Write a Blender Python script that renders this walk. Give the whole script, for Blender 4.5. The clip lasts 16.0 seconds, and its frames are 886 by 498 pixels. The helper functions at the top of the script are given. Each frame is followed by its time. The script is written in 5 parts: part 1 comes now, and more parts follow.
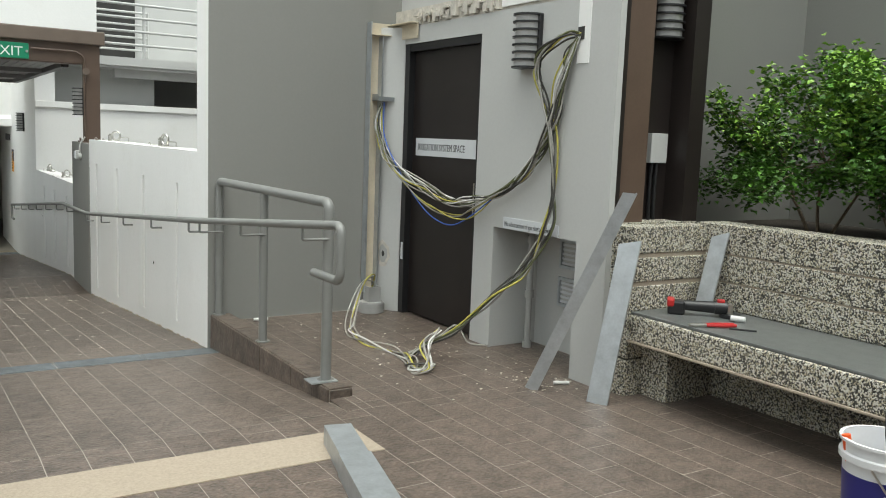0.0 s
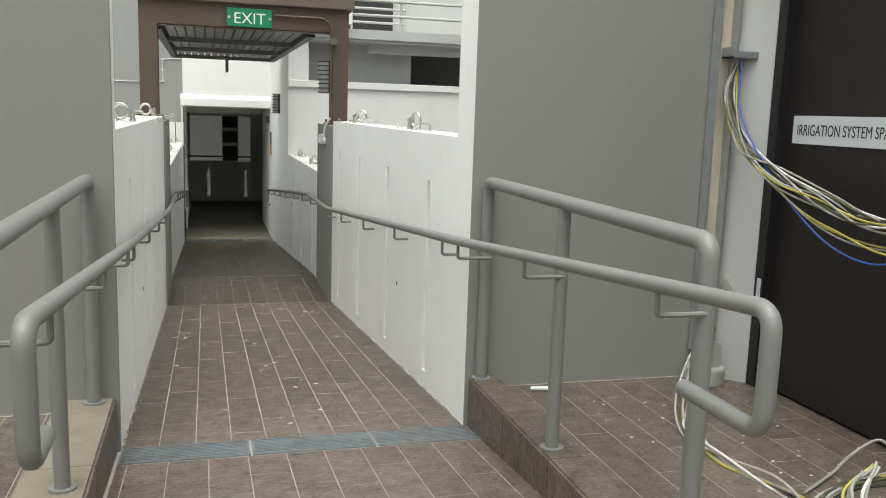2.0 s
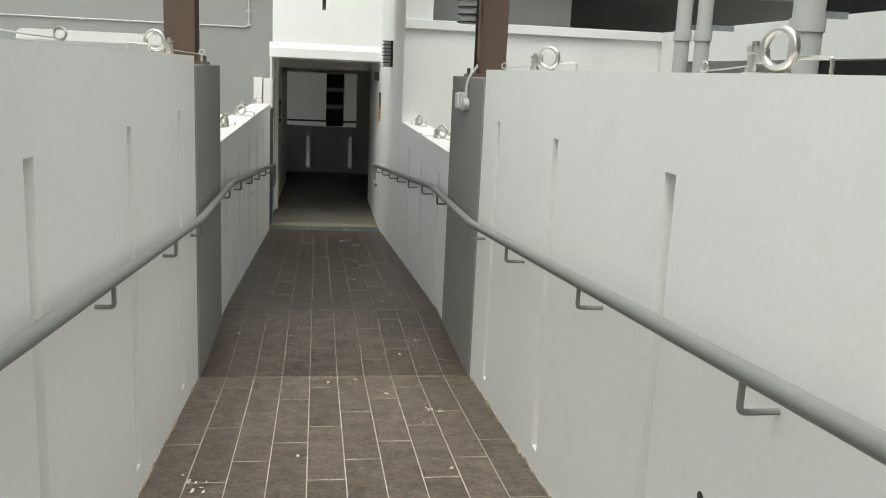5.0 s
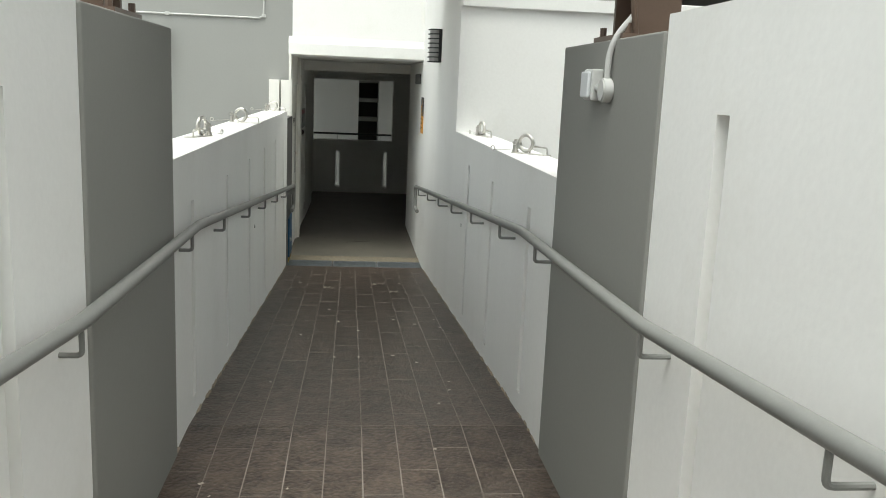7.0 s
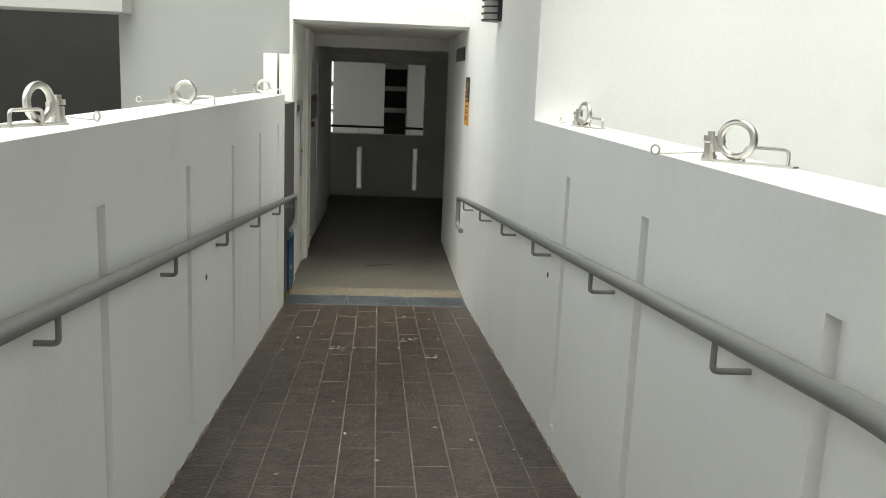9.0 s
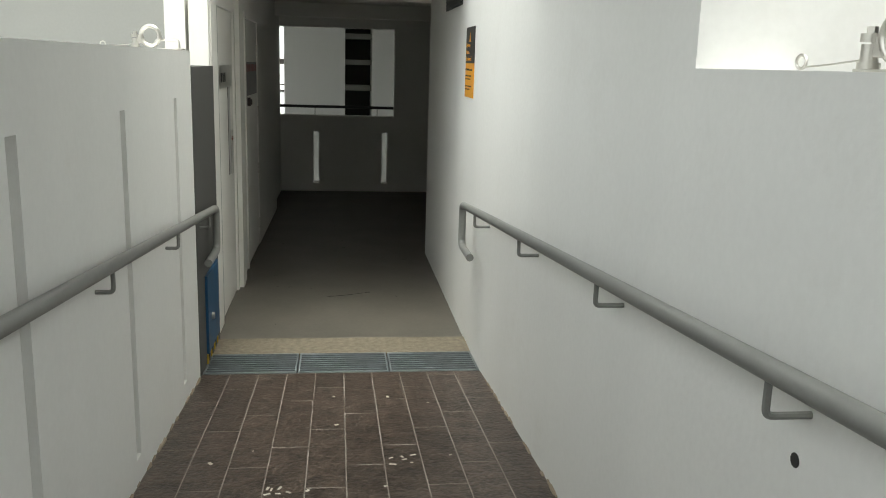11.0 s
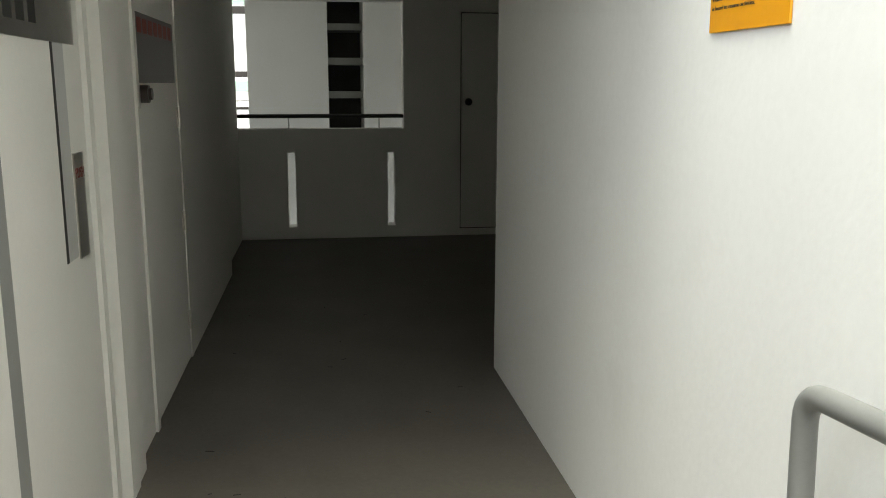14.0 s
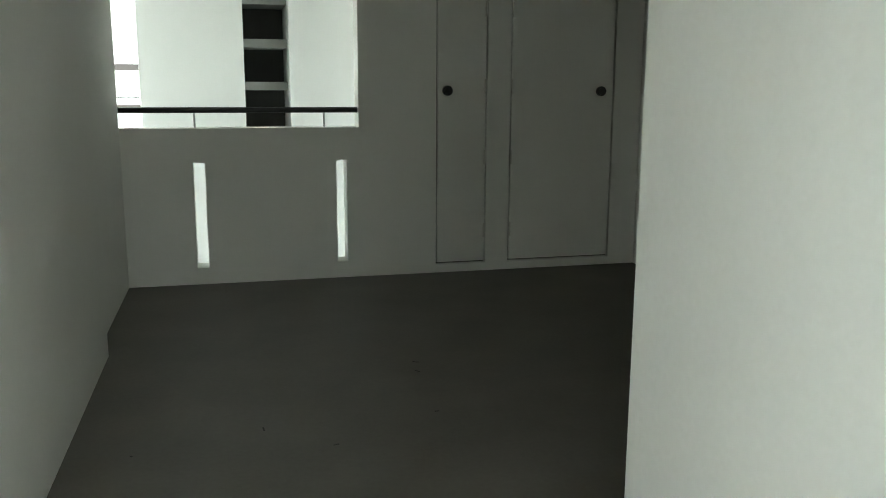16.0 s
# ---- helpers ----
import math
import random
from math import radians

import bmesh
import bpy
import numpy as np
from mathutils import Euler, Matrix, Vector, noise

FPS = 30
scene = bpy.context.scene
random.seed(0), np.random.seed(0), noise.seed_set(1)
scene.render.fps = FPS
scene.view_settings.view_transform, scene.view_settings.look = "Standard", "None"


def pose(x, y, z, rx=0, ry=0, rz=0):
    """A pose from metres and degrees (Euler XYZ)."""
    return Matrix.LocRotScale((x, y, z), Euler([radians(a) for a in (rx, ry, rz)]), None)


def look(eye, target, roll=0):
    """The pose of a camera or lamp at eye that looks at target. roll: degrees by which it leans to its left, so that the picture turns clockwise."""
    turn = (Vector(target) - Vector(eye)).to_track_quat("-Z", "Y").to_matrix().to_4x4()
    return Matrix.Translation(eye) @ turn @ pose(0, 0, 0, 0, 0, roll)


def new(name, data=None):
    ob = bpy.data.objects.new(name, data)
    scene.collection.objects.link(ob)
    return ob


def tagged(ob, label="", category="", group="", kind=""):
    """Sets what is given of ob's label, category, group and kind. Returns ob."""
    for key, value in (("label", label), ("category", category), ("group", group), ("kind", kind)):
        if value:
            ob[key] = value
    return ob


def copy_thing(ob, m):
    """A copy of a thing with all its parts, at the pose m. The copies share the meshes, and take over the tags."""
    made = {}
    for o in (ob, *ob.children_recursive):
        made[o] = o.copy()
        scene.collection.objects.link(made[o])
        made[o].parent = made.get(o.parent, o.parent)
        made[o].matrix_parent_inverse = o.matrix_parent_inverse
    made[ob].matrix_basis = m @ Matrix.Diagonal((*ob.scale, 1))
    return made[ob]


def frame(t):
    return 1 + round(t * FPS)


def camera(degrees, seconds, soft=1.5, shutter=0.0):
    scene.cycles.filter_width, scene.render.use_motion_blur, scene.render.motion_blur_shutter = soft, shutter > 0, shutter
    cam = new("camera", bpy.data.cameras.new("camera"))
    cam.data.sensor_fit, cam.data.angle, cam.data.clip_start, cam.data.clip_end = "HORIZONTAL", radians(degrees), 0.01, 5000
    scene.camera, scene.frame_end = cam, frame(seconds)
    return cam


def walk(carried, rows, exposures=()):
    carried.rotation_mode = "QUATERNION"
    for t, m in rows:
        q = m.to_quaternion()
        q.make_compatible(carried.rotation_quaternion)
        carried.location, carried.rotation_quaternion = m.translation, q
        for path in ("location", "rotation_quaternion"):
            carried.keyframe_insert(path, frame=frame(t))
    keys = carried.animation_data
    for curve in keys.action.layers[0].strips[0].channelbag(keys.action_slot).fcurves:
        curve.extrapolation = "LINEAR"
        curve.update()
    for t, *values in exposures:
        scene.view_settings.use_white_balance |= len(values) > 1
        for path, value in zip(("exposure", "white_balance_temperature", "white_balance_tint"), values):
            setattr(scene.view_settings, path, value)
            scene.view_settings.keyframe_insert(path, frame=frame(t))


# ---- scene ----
cam = camera(54.8, 16.0, soft=1.0)
PATH = [
    (0, (0.065, -1.638, 1.348), (1.124, 0.039, 1.094), 2.2),
    (0.5, (0.231, -1.126, 1.349), (1.148, 0.631, 1.082), 1.6),
    (1, (0.361, -0.59, 1.338), (1.136, 1.232, 1.053), 1.3),
    (1.5, (0.534, -0.044, 1.327), (1.174, 1.828, 1.035), 1.5),
    (2, (0.648, 0.478, 1.312), (1.182, 2.379, 0.997), 1.9),
    (2.5, (0.758, 1.063, 1.297), (1.204, 2.981, 0.951), 2.2),
    (3, (0.829, 1.67, 1.279), (1.211, 3.599, 0.914), 2.3),
    (3.5, (0.863, 2.287, 1.275), (1.198, 4.221, 0.892), 2.6),
    (4, (0.9, 2.883, 1.254), (1.21, 4.817, 0.85), 2.7),
    (6.5, (0.96, 5.88, 1.007), (1.228, 7.824, 0.621), 2.3),
    (7, (0.987, 6.481, 0.97), (1.207, 8.434, 0.599), 2.5),
    (7.5, (0.983, 7.108, 0.947), (1.157, 9.065, 0.573), 2.5),
    (8, (1.042, 7.791, 0.898), (1.198, 9.75, 0.528), 2.4),
    (10.5, (1.041, 10.996, 0.66), (1.226, 12.943, 0.239), 2.2),
    (11, (1.028, 11.62, 0.611), (1.273, 13.559, 0.188), 1.7),
    (11.5, (1.011, 12.206, 0.566), (1.287, 14.141, 0.147), 1.5),
    (12, (1.005, 12.832, 0.512), (1.282, 14.769, 0.097), 1.3),
    (12.5, (1.019, 13.437, 0.474), (1.288, 15.374, 0.058), 1.3),
    (13, (1.015, 14.072, 0.415), (1.27, 16.013, 0.006), 0.7),
    (13.5, (0.993, 14.717, 0.382), (1.257, 16.659, -0.015), 0.4),
    (14, (0.969, 15.333, 0.299), (1.256, 17.275, -0.081), 0.1),
    (14.5, (0.972, 15.925, 0.279), (1.314, 17.859, -0.098), 0.6),
    (15, (0.963, 16.512, 0.255), (1.357, 18.436, -0.122), 0.9),
    (15.5, (0.938, 17.112, 0.203), (1.376, 19.023, -0.166), 1.2),
    (16, (0.882, 17.625, 0.172), (1.374, 19.525, -0.206), 0.3),
]
walk(cam, [(t, look(eye, target, roll)) for t, eye, target, roll in PATH],
     exposures=[(0, 1.03, 6500, 2), (2.5, 1.03, 6650, 4), (4, 1.0, 6700, 3), (7, 1.3, 6600, 2), (8, 1.52, 6750, 2), (11, 1.6, 6700, 2), (12.5, 1.65, 6800, 3), (14, 2.15, 6800, 3), (15, 2.7, 6700, 2), (16, 3.9, 6350, -6)])

# ---- exposure is keyed with the walk above; world and sun ----
world = bpy.data.worlds.new("overcast_sky")
scene.world = world
world.use_nodes = True
wn = world.node_tree
sky = wn.nodes.new("ShaderNodeTexSky")
sky.sky_type, sky.sun_disc = "NISHITA", False
sky.sun_elevation, sky.sun_rotation = radians(72), radians(197)
sky.air_density, sky.dust_density = 1.0, 4.0
hsv = wn.nodes.new("ShaderNodeHueSaturation")
hsv.inputs["Saturation"].default_value = 0.18
wn.links.new(sky.outputs[0], hsv.inputs["Color"])
wn.links.new(hsv.outputs[0], wn.nodes["Background"].inputs["Color"])
wn.nodes["Background"].inputs["Strength"].default_value = 0.15
sun = new("sun", bpy.data.lights.new("sun", "SUN"))
sun.data.energy, sun.data.angle, sun.data.color = 0.65, radians(50), (1, 0.97, 0.92)
sun.matrix_world = look((0, 0, 20), (0.8, 2.5, 0))


# ---- materials ----
def mat(name, color, rough=0.6, var=0.12, scale=6.0, bump=0.1, fine=90.0, metal=0.0, stain=0.0, stain_color=(0.1, 0.08, 0.06), spec=0.5, per=0.0, streak=False, grain=0.45):
    m = bpy.data.materials.new(name)
    m.use_nodes = True
    nt = m.node_tree
    b = nt.nodes["Principled BSDF"]
    b.inputs["Roughness"].default_value, b.inputs["Metallic"].default_value = rough, metal
    b.inputs["Specular IOR Level"].default_value = spec
    tc = nt.nodes.new("ShaderNodeTexCoord")
    geo = nt.nodes.new("ShaderNodeNewGeometry")
    big = nt.nodes.new("ShaderNodeTexNoise")
    big.inputs["Scale"].default_value, big.inputs["Detail"].default_value = scale, 6
    small = nt.nodes.new("ShaderNodeTexNoise")
    small.inputs["Scale"].default_value, small.inputs["Detail"].default_value = fine, 4
    for n in (big, small):
        nt.links.new(geo.outputs["Position"], n.inputs["Vector"])
    if streak:
        mp = nt.nodes.new("ShaderNodeMapping")
        mp.inputs["Scale"].default_value = (1, 1, 0.12)
        nt.links.new(geo.outputs["Position"], mp.inputs["Vector"])
        nt.links.new(mp.outputs[0], big.inputs["Vector"])
    add = nt.nodes.new("ShaderNodeMath")
    add.operation = "MULTIPLY_ADD"
    nt.links.new(small.outputs["Fac"], add.inputs[0])
    add.inputs[1].default_value = grain
    nt.links.new(big.outputs["Fac"], add.inputs[2])
    ramp = nt.nodes.new("ShaderNodeMapRange")
    mid, half = 0.5 + 0.5 * grain, 0.25 * math.sqrt(1 + grain * grain)
    ramp.inputs["From Min"].default_value, ramp.inputs["From Max"].default_value = mid - half, mid + half
    ramp.inputs["To Min"].default_value, ramp.inputs["To Max"].default_value = 1 - var, 1 + var
    nt.links.new(add.outputs[0], ramp.inputs["Value"])
    mix = nt.nodes.new("ShaderNodeMix")
    mix.data_type, mix.blend_type = "RGBA", "MULTIPLY"
    mix.inputs["Factor"].default_value = 1
    mix.inputs["A"].default_value = (*color, 1)
    fac = ramp.outputs[0]
    if per:
        info = nt.nodes.new("ShaderNodeObjectInfo")
        rnd = nt.nodes.new("ShaderNodeMath")
        rnd.operation = "ADD"
        nt.links.new(info.outputs["Random"], rnd.inputs[0])
        nt.links.new(geo.outputs["Random Per Island"], rnd.inputs[1])
        pr = nt.nodes.new("ShaderNodeMapRange")
        pr.inputs["From Max"].default_value = 2
        pr.inputs["To Min"].default_value, pr.inputs["To Max"].default_value = 1 - per, 1 + per
        nt.links.new(rnd.outputs[0], pr.inputs["Value"])
        mul = nt.nodes.new("ShaderNodeMath")
        mul.operation = "MULTIPLY"
        nt.links.new(fac, mul.inputs[0])
        nt.links.new(pr.outputs[0], mul.inputs[1])
        fac = mul.outputs[0]
    nt.links.new(fac, mix.inputs["B"])
    out = mix.outputs["Result"]
    if stain:
        sn = nt.nodes.new("ShaderNodeTexNoise")
        sn.inputs["Scale"].default_value, sn.inputs["Detail"].default_value, sn.inputs["Roughness"].default_value = 2.3, 8, 0.7
        nt.links.new(geo.outputs["Position"], sn.inputs["Vector"])
        sr = nt.nodes.new("ShaderNodeMapRange")
        sr.inputs["From Min"].default_value, sr.inputs["From Max"].default_value = 0.55, 0.8
        sr.inputs["To Max"].default_value = stain
        nt.links.new(sn.outputs["Fac"], sr.inputs["Value"])
        m2 = nt.nodes.new("ShaderNodeMix")
        m2.data_type = "RGBA"
        nt.links.new(sr.outputs[0], m2.inputs["Factor"])
        nt.links.new(out, m2.inputs["A"])
        m2.inputs["B"].default_value = (*stain_color, 1)
        out = m2.outputs["Result"]
    nt.links.new(out, b.inputs["Base Color"])
    if bump:
        bp = nt.nodes.new("ShaderNodeBump")
        bp.inputs["Strength"].default_value, bp.inputs["Distance"].default_value = bump, 0.004
        nt.links.new(add.outputs[0], bp.inputs["Height"])
        nt.links.new(bp.outputs[0], b.inputs["Normal"])
    return m


WHITE = mat("white_paint", (0.83, 0.83, 0.81), 0.75, 0.04, 1.2, 0.4, 45, stain=0.22, stain_color=(0.62, 0.60, 0.54), streak=True)
CREAM = mat("cream_white_paint", (0.80, 0.79, 0.75), 0.7, 0.03, 1.5, 0.15, 60)
GREY = mat("grey_paint", (0.238, 0.237, 0.222), 0.7, 0.04, 1.0, 0.25, 60, stain=0.12, stain_color=(0.22, 0.215, 0.2), streak=True)
MIDGREY = mat("mid_grey_paint", (0.36, 0.36, 0.345), 0.7, 0.04, 1.0, 0.2, 60, streak=True)
PALEGREY = mat("pale_grey_paint", (0.50, 0.505, 0.49), 0.7, 0.05, 1.2, 0.2, 60, streak=True)
TILE = mat("slate_tile", (0.112, 0.088, 0.072), 0.42, 0.6, 13.0, 1.0, 55, stain=0.5, stain_color=(0.2, 0.172, 0.15), per=0.26, grain=1.1)
# Darker TILE copy: the walkway roof's shade put into its colour, plus stains
SHADETILE = mat("shaded_slate_tile", (0.076, 0.056, 0.044), 0.37, 0.8, 11.0, 1.0, 50, stain=0.6, stain_color=(0.125, 0.1, 0.082), spec=0.5, per=0.3, grain=1.1)
GROUT = mat("tile_grout", (0.42, 0.385, 0.34), 0.9, 0.2, 8, 0.3, 120, stain=0.6, stain_color=(0.22, 0.19, 0.165))
# Darker and more blotched than GROUT; for the lower ramp
LOWGROUT = mat("lower_ramp_grout", (0.3, 0.272, 0.24), 0.9, 0.3, 5, 0.3, 120, stain=1.0, stain_color=(0.07, 0.06, 0.05))
CONCRETE = mat("floor_screed", (0.105, 0.096, 0.08), 0.5, 0.2, 2.5, 0.12, 50, stain=0.35, stain_color=(0.15, 0.14, 0.12))
PALECONC = mat("pale_concrete", (0.34, 0.33, 0.31), 0.85, 0.15, 1.5, 0.2, 40, stain=0.3, stain_color=(0.24, 0.23, 0.21))
KERBCAP = mat("rusty_cement", (0.22, 0.185, 0.145), 0.85, 0.2, 6, 0.4, 60, stain=0.6, stain_color=(0.2, 0.12, 0.06))
# Grey paint darkened to carry the shade on the left parapet's end
SHADEGREY = mat("shaded_grey_paint", (0.085, 0.085, 0.08), 0.7, 0.05, 1.0, 0.25, 60, streak=True)
DARKPLATE = mat("dark_door_plate", (0.10, 0.085, 0.08), 0.35, 0.15, 6, 0, 60, metal=0.5)
# Darker and more blotched than BEIGE; for the passage threshold
THRESH = mat("darker_granolithic", (0.17, 0.145, 0.105), 0.7, 0.35, 30, 0.4, 160, stain=0.5, stain_color=(0.12, 0.1, 0.075))
# White toned down so that the wall beyond the end opening looks shaded
BEYOND = mat("shaded_white_paint", (0.68, 0.68, 0.665), 0.75, 0.04, 1.2, 0.2, 60, streak=True)
WALLGREY = mat("light_grey_paint", (0.285, 0.29, 0.277), 0.7, 0.05, 1.2, 0.2, 60, streak=True)
BEIGE = mat("beige_granolithic", (0.345, 0.29, 0.225), 0.75, 0.16, 90, 0.3, 220, stain=0.2, stain_color=(0.29, 0.24, 0.18))
STEEL = mat("grey_rail_paint", (0.21, 0.213, 0.203), 0.38, 0.06, 9, 0.1, 120, stain=0.2, stain_color=(0.24, 0.24, 0.23))
GALV = mat("galvanised_steel", (0.50, 0.53, 0.55), 0.42, 0.15, 14, 0.1, 90, metal=0.75, stain=0.25, stain_color=(0.4, 0.4, 0.4))
GRATE = mat("grating_steel", (0.17, 0.19, 0.205), 0.5, 0.25, 12, 0.2, 90, metal=0.3, stain=0.3)
STAINLESS = mat("stainless_steel", (0.62, 0.60, 0.56), 0.28, 0.06, 20, 0.05, 90, metal=1.0)
BROWN = mat("brown_steel_paint", (0.115, 0.078, 0.058), 0.45, 0.1, 5, 0.1, 90)
BROWNLIGHT = mat("faded_brown_paint", (0.155, 0.12, 0.095), 0.5, 0.1, 5, 0.1, 90, stain=0.2, stain_color=(0.2, 0.16, 0.13))
DARKBROWN = mat("dark_brown_paint_and_shade", (0.018, 0.0135, 0.012), 0.45, 0.12, 5, 0.1, 90)
DOORDARK = mat("dark_brown_door", (0.017, 0.013, 0.012), 0.42, 0.25, 4, 0.2, 140, stain=0.15, stain_color=(0.05, 0.045, 0.04))
BLACK = mat("black_plastic", (0.015, 0.015, 0.016), 0.4, 0.1, 9, 0.05, 90)
# Near black: shade put into the colour of recess backs; also scuff marks
DARK = mat("shade_and_scuff_black", (0.035, 0.034, 0.032), 0.8, 0.2, 3, 0.1, 60)
LAMPWHITE = mat("frosted_lamp_glass", (0.38, 0.38, 0.37), 0.3, 0.03, 6, 0, 60)
SIGNWHITE = mat("sign_plate", (0.62, 0.64, 0.66), 0.4, 0.03, 6, 0, 60)
INK = mat("sign_ink", (0.03, 0.03, 0.03), 0.6, 0.02, 6, 0, 60)
GREEN = mat("exit_green", (0.01, 0.23, 0.115), 0.4, 0.05, 6, 0, 60)
ORANGE = mat("poster_orange", (0.75, 0.33, 0.01), 0.45, 0.05, 6, 0, 60)
BLUE = mat("blue_hatch_paint", (0.012, 0.075, 0.17), 0.45, 0.2, 6, 0.1, 60, stain=0.3, stain_color=(0.02, 0.03, 0.05))
YELLOW = mat("hazard_yellow", (0.55, 0.36, 0.03), 0.6, 0.2, 9, 0, 60)
RED = mat("red_plastic", (0.42, 0.02, 0.02), 0.35, 0.05, 6, 0, 60)
BUCKETW = mat("white_bucket_plastic", (0.72, 0.73, 0.74), 0.35, 0.05, 6, 0.05, 60)
BUCKETB = mat("blue_bucket_print", (0.02, 0.02, 0.16), 0.35, 0.05, 6, 0, 60)
PLASTER = mat("bare_plaster", (0.55, 0.52, 0.46), 0.9, 0.25, 14, 1.0, 60, stain=0.5, stain_color=(0.33, 0.31, 0.27))
TRUNKC = mat("worn_cream_trunking", (0.62, 0.55, 0.42), 0.6, 0.12, 6, 0.1, 60, stain=0.4, stain_color=(0.5, 0.48, 0.42))
SEATTOP = mat("dark_seat_slab", (0.11, 0.115, 0.112), 0.4, 0.2, 16, 0.2, 200)
SOIL = mat("planter_soil", (0.035, 0.027, 0.02), 0.95, 0.4, 20, 1.0, 90)
BARK = mat("shrub_bark", (0.17, 0.13, 0.09), 0.85, 0.3, 30, 0.5, 120)
CORR = mat("metal_soffit", (0.17, 0.165, 0.16), 0.45, 0.06, 4, 0.05, 60)
LEAF = mat("shrub_leaf", (0.075, 0.19, 0.022), 0.42, 0.25, 5, 0.1, 90, per=0.6)
# Brighter yellow-green for leaves on the upper half of each shrub
TOPLEAF = mat("yellow_green_leaf", (0.25, 0.44, 0.06), 0.42, 0.2, 5, 0.1, 90, per=0.35)
W_YEL = mat("yellow_cable", (0.42, 0.38, 0.08), 0.45, 0.25, 8, 0, 60)
W_GRN = mat("olive_cable", (0.10, 0.11, 0.045), 0.5, 0.3, 8, 0, 60)
W_GRY = mat("grey_cable", (0.33, 0.32, 0.29), 0.5, 0.2, 8, 0, 60)
W_WHT = mat("white_cable", (0.62, 0.62, 0.6), 0.45, 0.1, 8, 0, 60)
W_BLU = mat("blue_cable", (0.05, 0.13, 0.5), 0.45, 0.1, 8, 0, 60)
W_BLK = mat("black_cable", (0.045, 0.043, 0.038), 0.45, 0.2, 8, 0, 60)


def pebble_mat():
    m = mat("pebble_wash", (0.5, 0.46, 0.36), 0.75, 0.1, 3, 0, 90)
    nt = m.node_tree
    b = nt.nodes["Principled BSDF"]
    geo = nt.nodes.new("ShaderNodeNewGeometry")
    nz = nt.nodes.new("ShaderNodeTexNoise")
    nz.inputs["Scale"].default_value = 60
    nt.links.new(geo.outputs["Position"], nz.inputs["Vector"])
    mp = nt.nodes.new("ShaderNodeMix")
    mp.data_type = "VECTOR"
    mp.inputs["Factor"].default_value = 0.012
    nt.links.new(geo.outputs["Position"], mp.inputs[4])
    nt.links.new(nz.outputs["Color"], mp.inputs[5])
    vo = nt.nodes.new("ShaderNodeTexVoronoi")
    vo.inputs["Scale"].default_value = 160
    nt.links.new(mp.outputs[1], vo.inputs["Vector"])
    cr = nt.nodes.new("ShaderNodeValToRGB")
    cr.color_ramp.interpolation = "CONSTANT"
    for i, (p, c) in enumerate([(0.0, (0.045, 0.043, 0.036)), (0.33, (0.62, 0.6, 0.53)), (0.62, (0.33, 0.29, 0.2)), (0.72, (0.5, 0.46, 0.33)), (0.86, (0.16, 0.15, 0.13))]):
        e = cr.color_ramp.elements[i] if i < 2 else cr.color_ramp.elements.new(p)
        e.position, e.color = p, (*c, 1)
    sep = nt.nodes.new("ShaderNodeSeparateColor")
    nt.links.new(vo.outputs["Color"], sep.inputs[0])
    nt.links.new(sep.outputs[0], cr.inputs[0])
    nt.links.new(cr.outputs[0], b.inputs["Base Color"])
    bp = nt.nodes.new("ShaderNodeBump")
    bp.inputs["Strength"].default_value, bp.inputs["Distance"].default_value = 0.8, 0.004
    bp.invert = True
    nt.links.new(vo.outputs["Distance"], bp.inputs["Height"])
    nt.links.new(bp.outputs[0], b.inputs["Normal"])
    return m


PEBBLE = pebble_mat()


def glow_mat(name, color, strength):
    m = bpy.data.materials.new(name)
    m.use_nodes = True
    b = m.node_tree.nodes["Principled BSDF"]
    b.inputs["Base Color"].default_value = (*color, 1)
    b.inputs["Emission Color"].default_value = (*color, 1)
    b.inputs["Emission Strength"].default_value = strength
    return m


# ---- mesh helpers ----
def box(bm, x0, x1, y0, y1, z0, z1, bevel=0.0, m=None):
    vs = bmesh.ops.create_cube(bm, size=1)["verts"]
    t = Matrix.Translation(((x0 + x1) / 2, (y0 + y1) / 2, (z0 + z1) / 2)) @ Matrix.Diagonal((abs(x1 - x0), abs(y1 - y0), abs(z1 - z0), 1))
    bmesh.ops.transform(bm, matrix=(m @ t) if m else t, verts=vs)
    if bevel:
        es = list({e for v in vs for e in v.link_edges})
        bmesh.ops.bevel(bm, geom=es, offset=bevel, segments=2, affect="EDGES", profile=0.5)


def cyl(bm, c, r, h, n=20, axis="z", r2=None, bevel=0.0):
    rot = {"z": Matrix(), "x": Matrix.Rotation(radians(90), 4, "Y"), "y": Matrix.Rotation(radians(-90), 4, "X")}[axis]
    vs = bmesh.ops.create_cone(bm, cap_ends=True, segments=n, radius1=r, radius2=r if r2 is None else r2, depth=h, matrix=Matrix.Translation(c) @ rot)["verts"]
    if bevel:
        es = [e for e in {e for v in vs for e in v.link_edges} if len(e.link_faces) == 2 and e.calc_face_angle(0) > 1]
        bmesh.ops.bevel(bm, geom=es, offset=bevel, segments=2, affect="EDGES")


def prism(bm, pts, axis, a, b):
    """A polygon of (u, v) pairs drawn out along an axis from a to b."""
    place = {"x": lambda u, v, w: (w, u, v), "y": lambda u, v, w: (u, w, v), "z": lambda u, v, w: (u, v, w)}[axis]
    lo = [bm.verts.new(place(u, v, a)) for u, v in pts]
    hi = [bm.verts.new(place(u, v, b)) for u, v in pts]
    bm.faces.new(lo), bm.faces.new(hi)
    for i in range(len(pts)):
        j = (i + 1) % len(pts)
        bm.faces.new((lo[i], lo[j], hi[j], hi[i]))
    bmesh.ops.recalc_face_normals(bm, faces=bm.faces)


